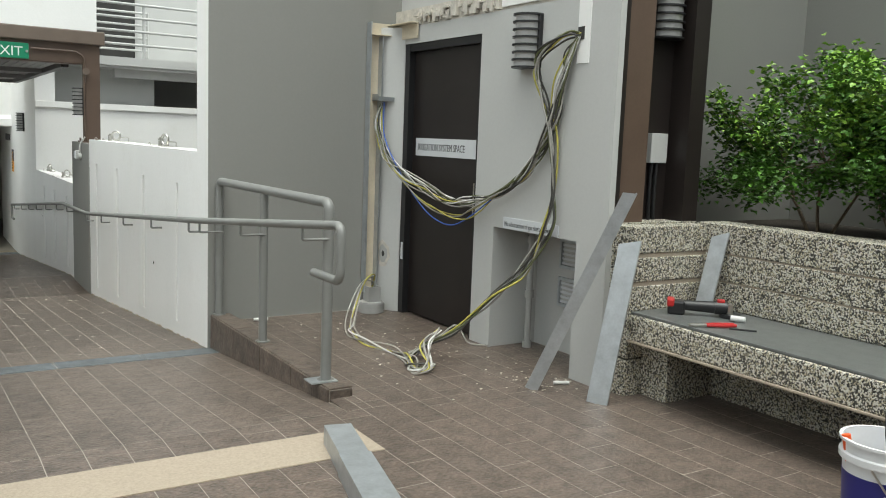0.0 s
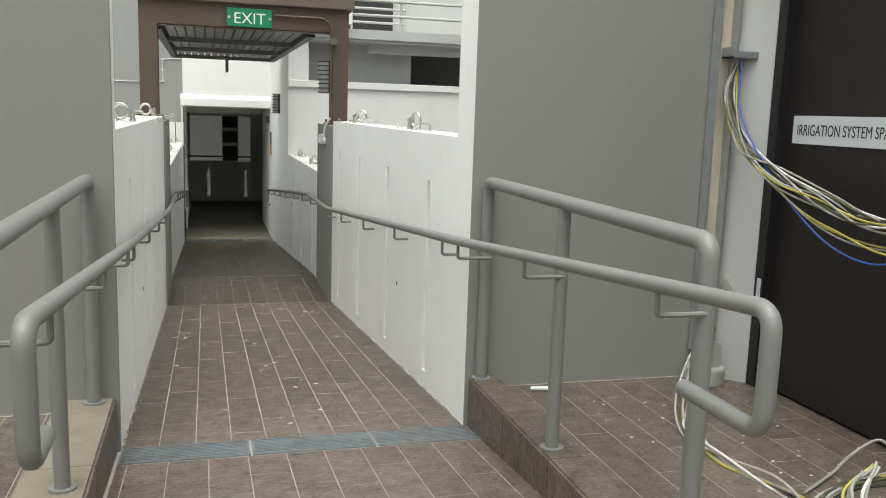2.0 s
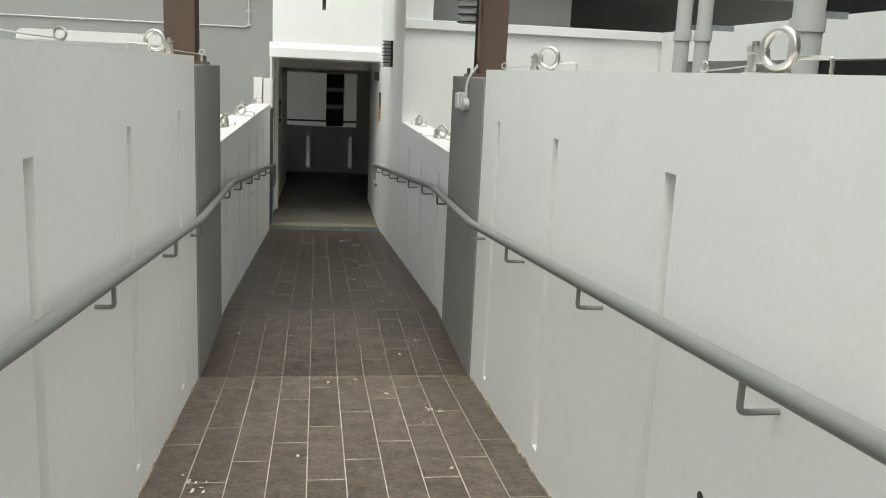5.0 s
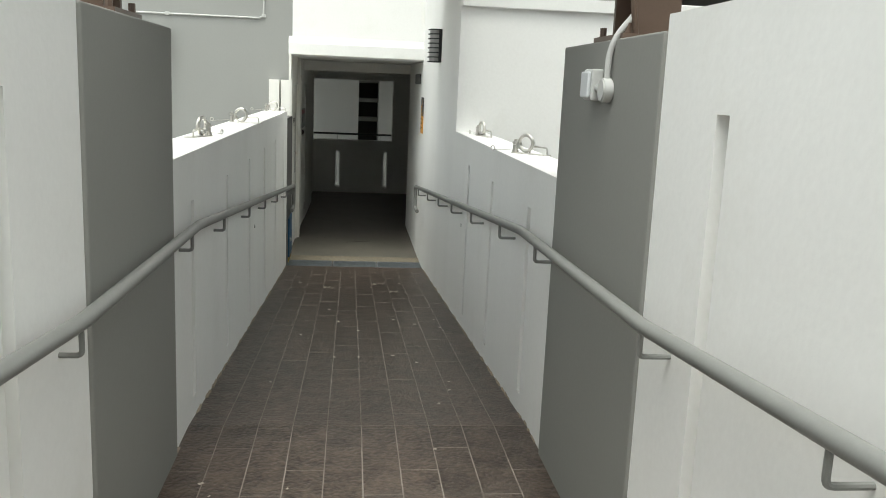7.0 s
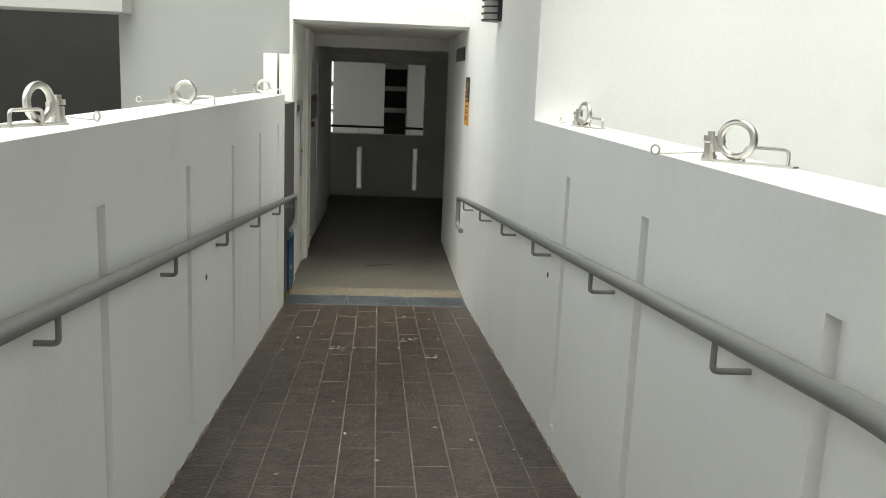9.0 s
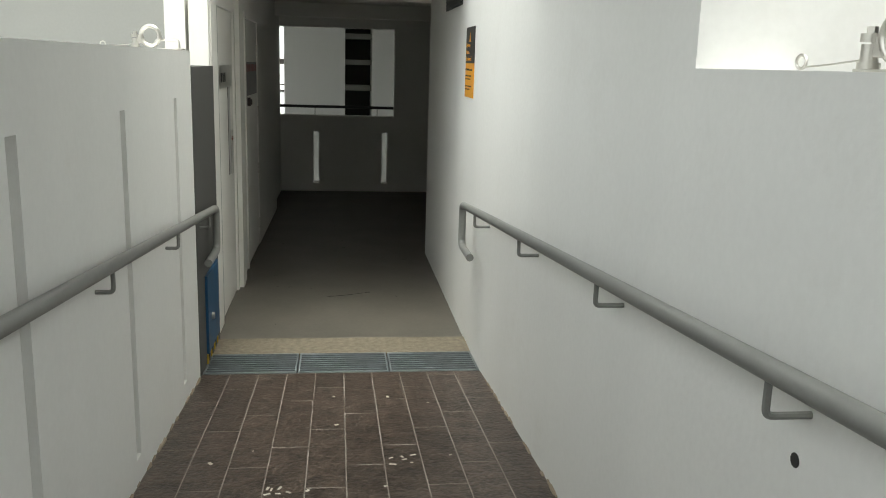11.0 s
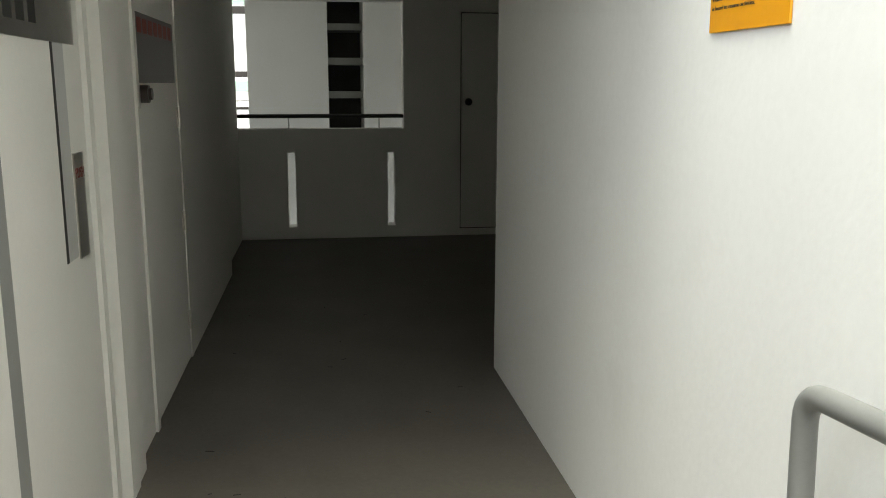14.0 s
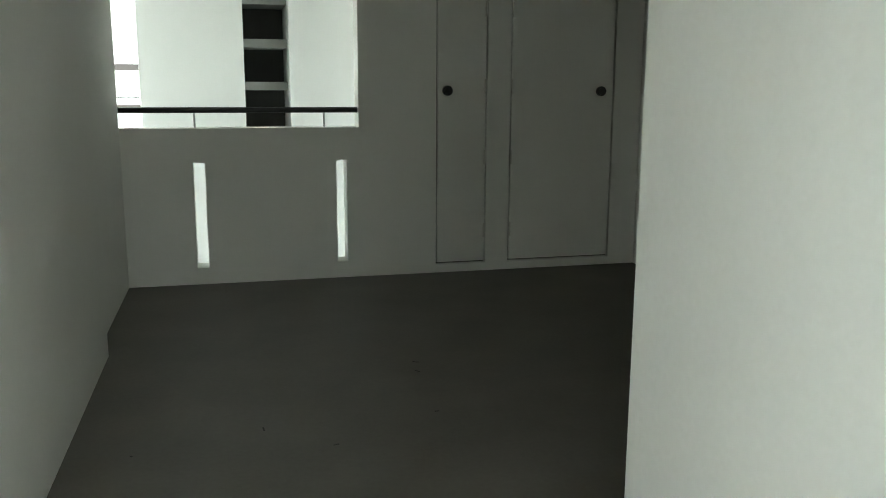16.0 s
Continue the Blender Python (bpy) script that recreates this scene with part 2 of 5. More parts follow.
def rounded(pts, f, n=5):
    """A polyline with its corners rounded by radius f."""
    pts = [Vector(p) for p in pts]
    out = [pts[0]]
    for a, b, c in zip(pts, pts[1:], pts[2:]):
        d = min(f, (a - b).length * 0.49, (c - b).length * 0.49)
        p, q = b + (a - b).normalized() * d, b + (c - b).normalized() * d
        for i in range(n + 1):
            t = i / n
            out.append(p * (1 - t) ** 2 + b * 2 * t * (1 - t) + q * t * t)
    return out + [pts[-1]]


def spline(pts, n=6):
    pts = [Vector(p) for p in pts]
    ext = [pts[0] * 2 - pts[1]] + pts + [pts[-1] * 2 - pts[-2]]
    out = []
    for a, b, c, d in zip(ext, ext[1:], ext[2:], ext[3:]):
        for i in range(n):
            t = i / n
            out.append(0.5 * (2 * b + (c - a) * t + (2 * a - 5 * b + 4 * c - d) * t * t + (3 * b - a - 3 * c + d) * t ** 3))
    return out + [pts[-1]]


def tube(bm, pts, r, n=12, r_end=None):
    pts = [Vector(p) for p in pts]
    tang = [(pts[min(i + 1, len(pts) - 1)] - pts[max(i - 1, 0)]).normalized() for i in range(len(pts))]
    ref = Vector((0, 0, 1)) if abs(tang[0].z) < 0.9 else Vector((1, 0, 0))
    rings = []
    for i, (p, t) in enumerate(zip(pts, tang)):
        ref = (ref - t * ref.dot(t)).normalized()
        side = t.cross(ref)
        k = r if r_end is None else r + (r_end - r) * i / (len(pts) - 1)
        rings.append([bm.verts.new(p + (ref * math.cos(a) + side * math.sin(a)) * k) for a in [2 * math.pi * j / n for j in range(n)]])
    for a, b in zip(rings, rings[1:]):
        for j in range(n):
            f = bm.faces.new((a[j], a[(j + 1) % n], b[(j + 1) % n], b[j]))
            f.smooth = True
    bm.faces.new(rings[0][::-1]), bm.faces.new(rings[-1])


def link(name, bm, material, smooth=False):
    me = bpy.data.meshes.new(name)
    bm.to_mesh(me)
    bm.free()
    me.materials.append(material)
    if smooth:
        for p in me.polygons:
            p.use_smooth = True
        me.set_sharp_from_angle(angle=radians(40))
    return new(name, me)


def part(name, bm, material, parent, label="", smooth=False):
    ob = link(name, bm, material, smooth)
    ob.parent = parent
    return tagged(ob, label)


def thing(name, label, category, at=(0, 0, 0), group="", kind=""):
    ob = new(name)
    ob.empty_display_size = 0.1
    ob.matrix_world = Matrix.Translation(at)
    return tagged(ob, label, category, group, kind)


def put(name, bm, material, label, category, kind="", smooth=False):
    return tagged(link(name, bm, material, smooth), label, category, "", kind)


def B(*a, **k):
    bm = bmesh.new()
    box(bm, *a, **k)
    return bm


def boxes(*rows, bevel=0.0):
    bm = bmesh.new()
    for r in rows:
        box(bm, *r, bevel=bevel)
    return bm


def T(pts, r, n=12, fillet=0.0):
    bm = bmesh.new()
    tube(bm, rounded(pts, fillet) if fillet else pts, r, n)
    return bm


def text(words, size, m, material, parent, name="lettering", squeeze=1.0, align="LEFT"):
    cu = bpy.data.curves.new(name, "FONT")
    cu.body, cu.size, cu.extrude, cu.align_x, cu.resolution_u = words, size, 0.0006, align, 3
    tmp = bpy.data.objects.new(name, cu)
    me = bpy.data.meshes.new_from_object(tmp)
    bpy.data.objects.remove(tmp)
    me.transform(m @ Matrix.Diagonal((squeeze, 1, 1, 1)))
    me.materials.clear()
    me.materials.append(material)
    ob = new(name, me)
    ob.parent = parent
    return ob


# ---- plan ----
XL, XR = 0.28, 1.85          # the two faces of the ramp's side walls
WT = 0.24                    # their thickness
Y_WALL = 4.28                # where the side walls begin
Y_C0, Y_C1 = 8.83, 9.95      # grey columns halfway
Y_D2 = 16.25                 # drain at the ramp's foot
Y_BLD = 17.2                 # face of the building over the passage
FLOOR2 = -1.145
TOP1, TOP2, TOP2L = 1.195, 0.618, 0.64     # parapet tops


def fz(y):
    """Height of the walking surface along the ramp."""
    if y < 2.05:
        return 0.0
    if y < 8.85:
        return -0.0875 * (y - 2.05)
    if y < 10.26:
        return -0.595
    if y < Y_D2:
        return -0.595 - (y - 10.26) * 0.525 / (Y_D2 - 10.26)
    return max(FLOOR2, -1.12 - (y - Y_D2) * 0.03)


# ---- ground, ramp and passage floor ----
# Coloured pale so that it works as a reflector for the ramp walls
ground = put("ground", B(-60, 60, -60, 80, -3.4, -3.2), PALECONC, "pale concrete ground far below the walkways, added to bounce light up", "ground", "structure")
plaza = put("floor_plaza", boxes((-8, 8, -9, 2.05, -0.3, -0.0008), (1.93, 8, 2.05, 4.5, -0.3, -0.0008), (-8, 0.2, 2.05, 4.5, -0.3, -0.0008)), GROUT, "brown slate-look tiled forecourt with pale joints", "floor", "structure")
bm = bmesh.new()
ys = [2.05, 4.06, 8.85, 10.26, Y_D2]
prism(bm, [(y, fz(y) - 0.0008) for y in ys[:3]] + [(8.85, -1.6), (2.05, -0.6)], "x", XL - 0.08, XR + 0.08)
put("floor_ramp_upper", bm, GROUT, "upper tiled ramp bed with pale joints", "ramp", "structure")
bm = bmesh.new()
prism(bm, [(y, fz(y) - 0.0008) for y in ys[2:]] + [(Y_D2, -1.6), (8.85, -1.6)], "x", XL - 0.08, XR + 0.08)
ramp = put("floor_ramp", bm, LOWGROUT, "long tiled ramp of brown slate-look tiles going down", "ramp", "structure")
bm = bmesh.new()
prism(bm, [(16.93, FLOOR2), (23.57, FLOOR2), (23.57, -1.5), (16.93, -1.5)], "x", -1.0, 6.0)
floor_p = put("floor_passage", bm, CONCRETE, "scuffed bare grey screed floor of the passage", "floor", "structure")
put("threshold_slab", B(XL - 0.05, XR + 0.02, 16.62, 16.93, -1.5, FLOOR2 + 0.012, bevel=0.008), THRESH, "dark beige granolithic threshold slab at the passage", "threshold", "structure")
put("floor_strip", B(-4.0, 1.79, 1.505, 1.81, -0.02, 0.004), BEIGE, "cream speckled strip set flush into the tiles", "floor strip", "structure")


def drain(y0, y1, x0, x1, z, slope, n):
    d = thing("drain_channel", "blue-grey steel drain gratings laid across the ramp", "drain", (0, 0, 0))
    w = (x1 - x0) / n
    m = Matrix.Translation((0, y0, z)) @ Matrix.Rotation(-math.atan(slope), 4, "X")
    part("channel", B(x0, x1, 0, y1 - y0, -0.12, -0.035, m=m), DARK, d, "dark open channel")
    for i in range(n):
        a, b = x0 + i * w + 0.004, x0 + (i + 1) * w - 0.004
        bm = bmesh.new()
        L = y1 - y0
        box(bm, a, b, 0.0, 0.012, -0.03, 0.006, m=m), box(bm, a, b, L - 0.012, L, -0.03, 0.006, m=m)
        box(bm, a, a + 0.01, 0.012, L - 0.012, -0.03, 0.006, m=m), box(bm, b - 0.01, b, 0.012, L - 0.012, -0.03, 0.006, m=m)
        g = part("grating", bm, GRATE, d)
        for k in range(9):
            y = 0.02 + (L - 0.05) * k / 8.0
            part("bar", B(a + 0.01, b - 0.01, y, y + 0.012, -0.028, 0.004, m=m), GRATE, g)
    return d


drain(4.06, 4.28, XL, XR + 0.08, fz(4.06), 0.0875, 3)
drain(Y_D2, 16.61, XL, XR, -1.122, 0.03, 3)


# ---- side walls of the ramp ----
def side_wall(name, face, sign, y0, y1, top, slots, s_top, lab):
    """White wall whose ramp face lies at x = face, with shallow upright grooves. sign: the way out from the ramp."""
    lay = 0.032
    bm = bmesh.new()
    xs = sorted((face, face + sign * lay))
    xb = sorted((face + sign * lay, face + sign * WT))
    box(bm, *xb, y0, y1, -1.7, top)
    edges = [y0]
    for s in slots:
        edges += [s - 0.036, s + 0.036]
    edges.append(y1)
    for i in range(0, len(edges), 2):
        box(bm, *xs, edges[i], edges[i + 1], -1.7, top)
    for s in slots:
        box(bm, *xs, s - 0.036, s + 0.036, s_top, top)
        box(bm, *xs, s - 0.036, s + 0.036, -1.7, fz(s) + 0.1)
    return put(name, bm, WHITE, lab, "wall", "structure")


side_wall("wall_ramp_right_upper", XR, 1, Y_WALL + 0.012, Y_C0, TOP1, [5.10, 6.21, 7.33, 8.42], 0.935, "white-painted parapet wall with upright grooves")
side_wall("wall_ramp_left_upper", XL, -1, Y_WALL + 0.012, Y_C0, TOP1, [5.06, 6.13, 7.2, 8.3], 0.935, "white-painted parapet wall with upright grooves")
side_wall("wall_ramp_right_lower", XR, 1, Y_C1, 13.56, TOP2, [10.5, 11.6, 12.67], 0.42, "white-painted lower parapet wall with upright grooves")
side_wall("wall_ramp_left_lower", XL, -1, Y_C1, 16.2, TOP2L, [10.42, 11.52, 12.62, 13.7, 14.75, 15.75], 0.42, "white-painted lower parapet wall with upright grooves")
put("wall_jamb_right", B(XR, XR + 0.26, Y_WALL + 0.012, 4.56, TOP1, 5.2), WHITE, "white wall end rising beside the opening", "wall", "structure")
put("wall_jamb_left", B(XL - 0.26, XL, Y_WALL + 0.012, 4.40, TOP1, 5.2), WHITE, "white wall end rising beside the opening", "wall", "structure")
for s, x in ((1, XR), (-1, XL)):
    a, b = sorted((x - s * 0.012, x + s * 0.30))
    col = thing("column_right" if s > 0 else "column_left", "grey-painted concrete column standing in the white wall", "column", (0, 0, 0), "ramp columns", "structure")
    part("shaft", B(a, b, Y_C0, Y_C1, -1.7, 1.15, bevel=0.006), GREY, col)
put("wall_end_left", B(XL - 0.24, XL + 0.004, 16.2, 16.98, -1.7, 0.56), SHADEGREY, "grey end of the left parapet, coloured darker for its shade", "wall", "structure")

# right of the ramp: the grey wall and the door wall
put("wall_grey_right", B(XR, 3.08, Y_WALL - 0.004, Y_WALL + 0.012, -0.6, 5.2), GREY, "tall grey-painted wall beside the landing", "wall", "structure")
put("wall_grey_core_right", B(XR + 0.26, 3.4, Y_WALL + 0.012, 4.7, -0.6, 5.2), GREY, "body of the tall grey wall", "wall", "structure")
put("wall_grey_left", B(-6, XL, Y_WALL - 0.03, Y_WALL + 0.012, -0.6, 5.2), GREY, "tall grey-painted wall beside the ramp", "wall", "structure")
bm = bmesh.new()
DX = 3.29
box(bm, DX, DX + 0.45, 2.865, 3.09, -0.3, 2.17)
box(bm, DX, DX + 0.45, 2.05, 2.865, 0.80, 2.17)
box(bm, DX, DX + 0.04, 1.80, 2.05, -0.3, 2.17)
box(bm, DX, DX + 0.45, 3.09, 4.11, 2.045, 2.17)
box(bm, DX + 0.38, DX + 0.45, 2.05, 2.865, -0.3, 0.80)
box(bm, DX + 0.06, DX + 0.45, 2.06, 4.45, 2.30, 5.2)
prism(bm, [(DX, 4.11), (3.14, 4.276), (3.14, 4.45), (DX + 0.45, 4.45), (DX + 0.45, 4.11)], "z", -0.3, 2.17)
put("wall_door", bm, PALEGREY, "pale grey wall with a meter niche and a service door", "wall", "structure")
put("wall_plaster_band", B(DX + 0.012, DX + 0.45, 2.06, 4.45, 2.17, 2.30), PLASTER, "hacked-off band of bare plaster above the door", "plaster band", "structure")
bm = bmesh.new()
for i in range(70):
    y = 2.9 + random.random() * 1.05
    s = 0.012 + random.random() * 0.03
    box(bm, DX - random.uniform(0.0, 0.025), DX + random.uniform(0.02, 0.04), y, y + s * 1.8, 2.175 + random.random() * 0.08, 2.19 + random.random() * 0.1, m=Matrix())
put("wall_rubble_edge", bm, PLASTER, "jagged broken plaster along the hacked band", "plaster", "structure")
put("wall_skim_patch", B(DX - 0.004, DX + 0.012, 1.80, 2.88, 2.19, 2.30), WHITE, "white skimmed patch on the plaster band", "plaster", "structure")


def plain_walls():
    # Darker grey here carries the shrubs' shade on the back wall
    put("wall_planter_back", B(5.6, 5.8, -9, 2.6, -0.4, 5.2), GREY, "grey wall behind the planter", "wall", "structure")
    put("wall_planter_side", B(3.74, 5.6, 2.35, 2.6, -0.4, 5.2), GREY, "grey wall beside the planter", "wall", "structure")
    put("wall_behind", B(-8, 5.8, -9.2, -9, -0.4, 2.6), PALEGREY, "plain wall closing the forecourt", "wall", "structure")
    put("wall_forecourt_left", B(-8.2, -8, -9.2, 4.3, -0.4, 3.0), PALEGREY, "plain wall closing the forecourt", "wall", "structure")


plain_walls()

# ---- building over the passage ----
bm = bmesh.new()
box(bm, XR, 6.4, 13.56, 13.8, -3.2, 1.62)
box(bm, XR, XR + 0.3, 13.8, 19.485, -1.7, 1.28)
box(bm, XR, XR + 0.3, 13.56, 17.2, 1.62, 4.2)
box(bm, XR, XR + 0.3, 13.8, 17.2, 1.28, 1.62)
put("wall_building_right", bm, WHITE, "white building wall running along the ramp into the passage", "wall", "structure")
put("wall_coping_right", B(XR + 0.004, 6.4, 13.52, 13.84, 1.62, 1.72, bevel=0.006), WHITE, "white coping on the light-well wall", "coping", "structure")
bm = bmesh.new()
box(bm, XL - 0.02, XR, Y_BLD, Y_BLD + 0.2, 1.27, 2.9)
prism(bm, [(Y_BLD, 1.27), (Y_BLD - 0.07, 1.29), (Y_BLD - 0.07, 1.42), (Y_BLD, 1.50)], "x", XL - 0.06, XR)
put("wall_lintel", bm, WHITE, "white lintel over the passage mouth", "lintel", "structure")
bm = bmesh.new()
box(bm, -9, -3.5, 17.2, 17.4, -3.2, 5), box(bm, -3.5, -1.3, 17.2, 17.4, 1.27, 5), box(bm, -3.5, -1.3, 17.2, 17.4, -3.2, -0.2), box(bm, -1.3, XL - 0.02, 17.2, 17.4, -3.2, 5)
box(bm, XL - 0.02, XR + 0.3, 17.42, 17.6, 2.9, 5)
put("wall_building_left", bm, WALLGREY, "pale grey building wall with a dark opening", "wall", "structure")
# Stairwell shade is put into this wall's near-black colour
put("wall_stair_back", B(-4, -0.2, 20, 20.2, -3.2, 3), DARK, "wall behind the stairwell opening, coloured near black for shade", "wall", "structure")
bm = bmesh.new()
prism(bm, [(17.2, 1.27), (16.9, 1.27), (16.9, 1.37), (17.0, 1.49), (17.2, 1.52)], "x", -3.2, -1.18)
put("opening_hood", bm, MIDGREY, "grey concrete hood over the stairwell opening", "hood", "structure")
st = thing("staircase", "dim concrete stairs seen through the opening", "staircase", (-2.2, 18.5, -0.4))
for i in range(7):
    part("step", B(-2.9, -1.4, 17.7 + 0.26 * i, 17.98 + 0.26 * i, -1.2, -0.35 + 0.17 * i), CONCRETE, st)

# passage
bm = bmesh.new()
xw = XL - 0.02
box(bm, 0.235, xw, 17.0, 17.04, -1.5, 1.28), box(bm, 0.235, xw, 17.04, 18.2, 0.98, 1.28)
box(bm, 0.0, xw, 18.2, 18.86, -1.5, 1.28), box(bm, 0.0, xw, 18.86, 19.93, 0.98, 1.28), box(bm, 0.0, xw, 19.93, 21.92, -1.5, 1.28)
box(bm, 0.0, 0.12, 17.04, 19.93, -1.5, 0.98)
box(bm, -0.1, 0.2, 21.92, 23.4, -1.5, 1.28)
wall_left = put("wall_passage_left", bm, CREAM, "off-white passage wall with two flush doors", "wall", "structure")
bm = bmesh.new()
BY0, BY1 = 23.4, 23.58
box(bm, -0.1, 0.205, BY0, BY1, -1.5, 1.28), box(bm, 0.205, 1.785, BY0, BY1, 1.04, 1.28)
for a, b in ((0.205, 0.697), (0.772, 1.630), (1.702, 1.785)):
    box(bm, a, b, BY0, BY1, -1.5, -0.115)
for a, b in ((0.697, 0.772), (1.630, 1.702)):
    box(bm, a, b, BY0, BY1, -0.335, -0.115), box(bm, a, b, BY0, BY1, -1.5, -1.035)
for a, b in ((1.785, 2.325), (2.69, 2.86), (3.65, 4.1)):
    box(bm, a, b, BY0, BY1, -1.5, 1.28)
for a, b in ((2.325, 2.69), (2.86, 3.65)):
    box(bm, a, b, BY0, BY1, 0.95, 1.28), box(bm, a, b, BY0, BY1, -1.5, -1.085)
    box(bm, a, b, BY1 - 0.05, BY1, -1.085, 0.95)
put("wall_passage_end", bm, CREAM, "off-white end wall with a wide opening and two light slots", "wall", "structure")
put("wall_passage_right", B(3.86, 4.1, 19.2, 23.4, -1.5, 1.28), CREAM, "off-white wall at the passage's side arm", "wall", "structure")
put("wall_passage_arm", B(XR + 0.3, 4.1, 19.0, 19.485, -1.5, 1.28), CREAM, "off-white wall of the side arm", "wall", "structure")
bm = bmesh.new()
box(bm, -1.0, 4.2, Y_BLD + 0.2, 23.6, 1.28, 1.5)
box(bm, XL, 3.86, 22.3, 22.55, 1.12, 1.28), box(bm, XL, 3.86, 19.485, 19.7, 1.14, 1.28)
put("ceiling", bm, CREAM, "off-white concrete ceiling with shallow beams", "ceiling", "structure")

# beyond the end opening
bm = bmesh.new()
box(bm, 0.10, 1.15, 27.0, 27.2, -2.5, 2.6), box(bm, 1.62, 5.5, 27.0, 27.2, -2.5, 2.6), box(bm, 0.95, 1.82, 27.9, 28.1, -2.5, 2.6), box(bm, 0.95, 1.15, 27.2, 27.9, -2.5, 2.6), box(bm, 1.62, 1.82, 27.2, 27.9, -2.5, 2.6), box(bm, 0.95, 1.82, 27.2, 28.1, 2.6, 2.8)
box(bm, 1.62, 1.72, 26.96, 27.0, -2.5, 2.6)
# Unseen side walls, added to keep light out of the far space
box(bm, 5.5, 5.7, 23.6, 27, -2.5, 2.6), box(bm, -1.1, -0.95, 23.6, 26.3, -2.5, 2.6)
put("wall_beyond", bm, BEYOND, "white wall of the next block, with unseen side walls added to dim it", "wall", "structure")
put("floor_beyond", B(-6, 5.7, 23.58, 31, -2.7, -2.5), WALLGREY, "floor beyond the opening", "floor", "structure")


# ---- covered walkway: brown steel frame, roof, exit sign ----
frame_t = thing("steel_portal_frame", "brown-painted steel portal frame carrying the walkway roof", "portal frame", (1.0, 9.4, 1.15))


def P(name, bm, material, parent, label="", smooth=False):
    """A part built in world places under a thing that stands elsewhere."""
    bmesh.ops.translate(bm, verts=bm.verts, vec=-parent.matrix_world.translation if parent.parent is None else -parent.parent.matrix_world.translation if parent.parent.parent is None else Vector())
    return part(name, bm, material, parent, label, smooth)


for a, b in ((1.90, 2.06), (0.05, 0.22)):
    post = P("post", boxes((a, b, 9.30, 9.32, 1.15, 2.29), (a, b, 9.50, 9.52, 1.15, 2.29), ((a + b) / 2 - 0.01, (a + b) / 2 + 0.01, 9.32, 9.50, 1.15, 2.29)), BROWN, frame_t)
    P("base_plate", B(a - 0.05, b + 0.05, 9.24, 9.58, 1.15, 1.168), BROWN, frame_t)
    for dy in (9.27, 9.55):
        for bx in (a - 0.025, b + 0.025):
            bm = bmesh.new()
            cyl(bm, (bx, dy, 1.185), 0.012, 0.035, 6)
            P("bolt", bm, BROWN, frame_t)
P("beam", B(0.02, 2.11, 9.24, 9.58, 2.29, 2.445, bevel=0.012), BROWNLIGHT, frame_t, "faded brown box beam")
P("lower_beam", boxes((0.22, 1.90, 9.30, 9.32, 2.07, 2.29), (0.22, 1.90, 9.33, 9.50, 2.06, 2.08)), BROWN, frame_t)
P("conduit", T([(1.32, 9.27, 2.20), (1.80, 9.27, 2.20), (1.88, 9.27, 2.14), (1.88, 9.27, 2.0)], 0.012, 8, fillet=0.04), BROWN, frame_t, "painted conduit", True)
bm = bmesh.new()
cyl(bm, (1.90, 9.27, 1.98), 0.04, 0.05, 16, "y")
P("junction_box", bm, BROWNLIGHT, frame_t, "round painted junction box", True)
P("conduit", T([(1.905, 9.27, 1.15), (1.88, 9.25, 1.27), (1.88, 9.27, 1.4), (1.88, 9.27, 1.95)], 0.01, 8, fillet=0.03), BROWN, frame_t, "", True)

roof = thing("walkway_roof", "grey metal walkway roof with a ribbed soffit", "roof", (1.0, 12.0, 2.1))
P("deck", B(0.25, 1.66, 9.52, 14.85, 2.12, 2.16), CORR, roof)
for i in range(14):
    x = 0.27 + i * 0.1
    P("soffit_rib", B(x, x + 0.085, 9.52, 14.85, 2.085, 2.12), CORR, roof)
for x in (0.16, 1.67):
    P("gutter", boxes((x, x + 0.08, 9.52, 14.95, 2.03, 2.05), (x, x + 0.012, 9.52, 14.95, 2.05, 2.2), (x + 0.068, x + 0.08, 9.52, 14.95, 2.05, 2.2)), DARKBROWN, roof, "dark metal gutter")
for y in (11.2, 13.0, 14.85):
    P("cross_member", B(0.24, 1.67, y, y + 0.06, 2.03, 2.085), CORR, roof)
hang = thing("hanging_sign", "narrow grey sign blade hung below the walkway roof", "sign", (0.99, 14.2, 1.84))
P("blade", B(0.965, 1.005, 14.1, 14.5, 1.82, 2.03, bevel=0.004), CORR, hang)
P("hanger", B(0.978, 0.992, 14.28, 14.32, 2.03, 2.09), CORR, hang)

ex = thing("exit_sign", "green exit sign with white letters on the brown beam", "exit sign", (1.08, 9.27, 2.16))
P("panel", B(0.865, 1.295, 9.262, 9.30, 2.075, 2.25, bevel=0.004), GREEN, ex)
text("EXIT", 0.15, pose(0.0, -0.0125, -0.055, 90), mat("exit_letters", (0.8, 0.85, 0.8), 0.4, 0.02, 6, 0), ex, align="CENTER")
for x in (0.885, 1.275):
    bm = bmesh.new()
    cyl(bm, (x, 9.258, 2.16), 0.014, 0.01, 12, "y")
    P("fixing", bm, STAINLESS, ex)


# ---- rails ----
def bracket(parent, rail_pt, wall_x, drop=0.085):
    x, y, z = rail_pt
    w = P("bracket", T([(x, y, z - 0.02), (x, y, z - drop), (wall_x, y, z - drop)], 0.0075, 8, fillet=0.015), STEEL, parent, "", True)


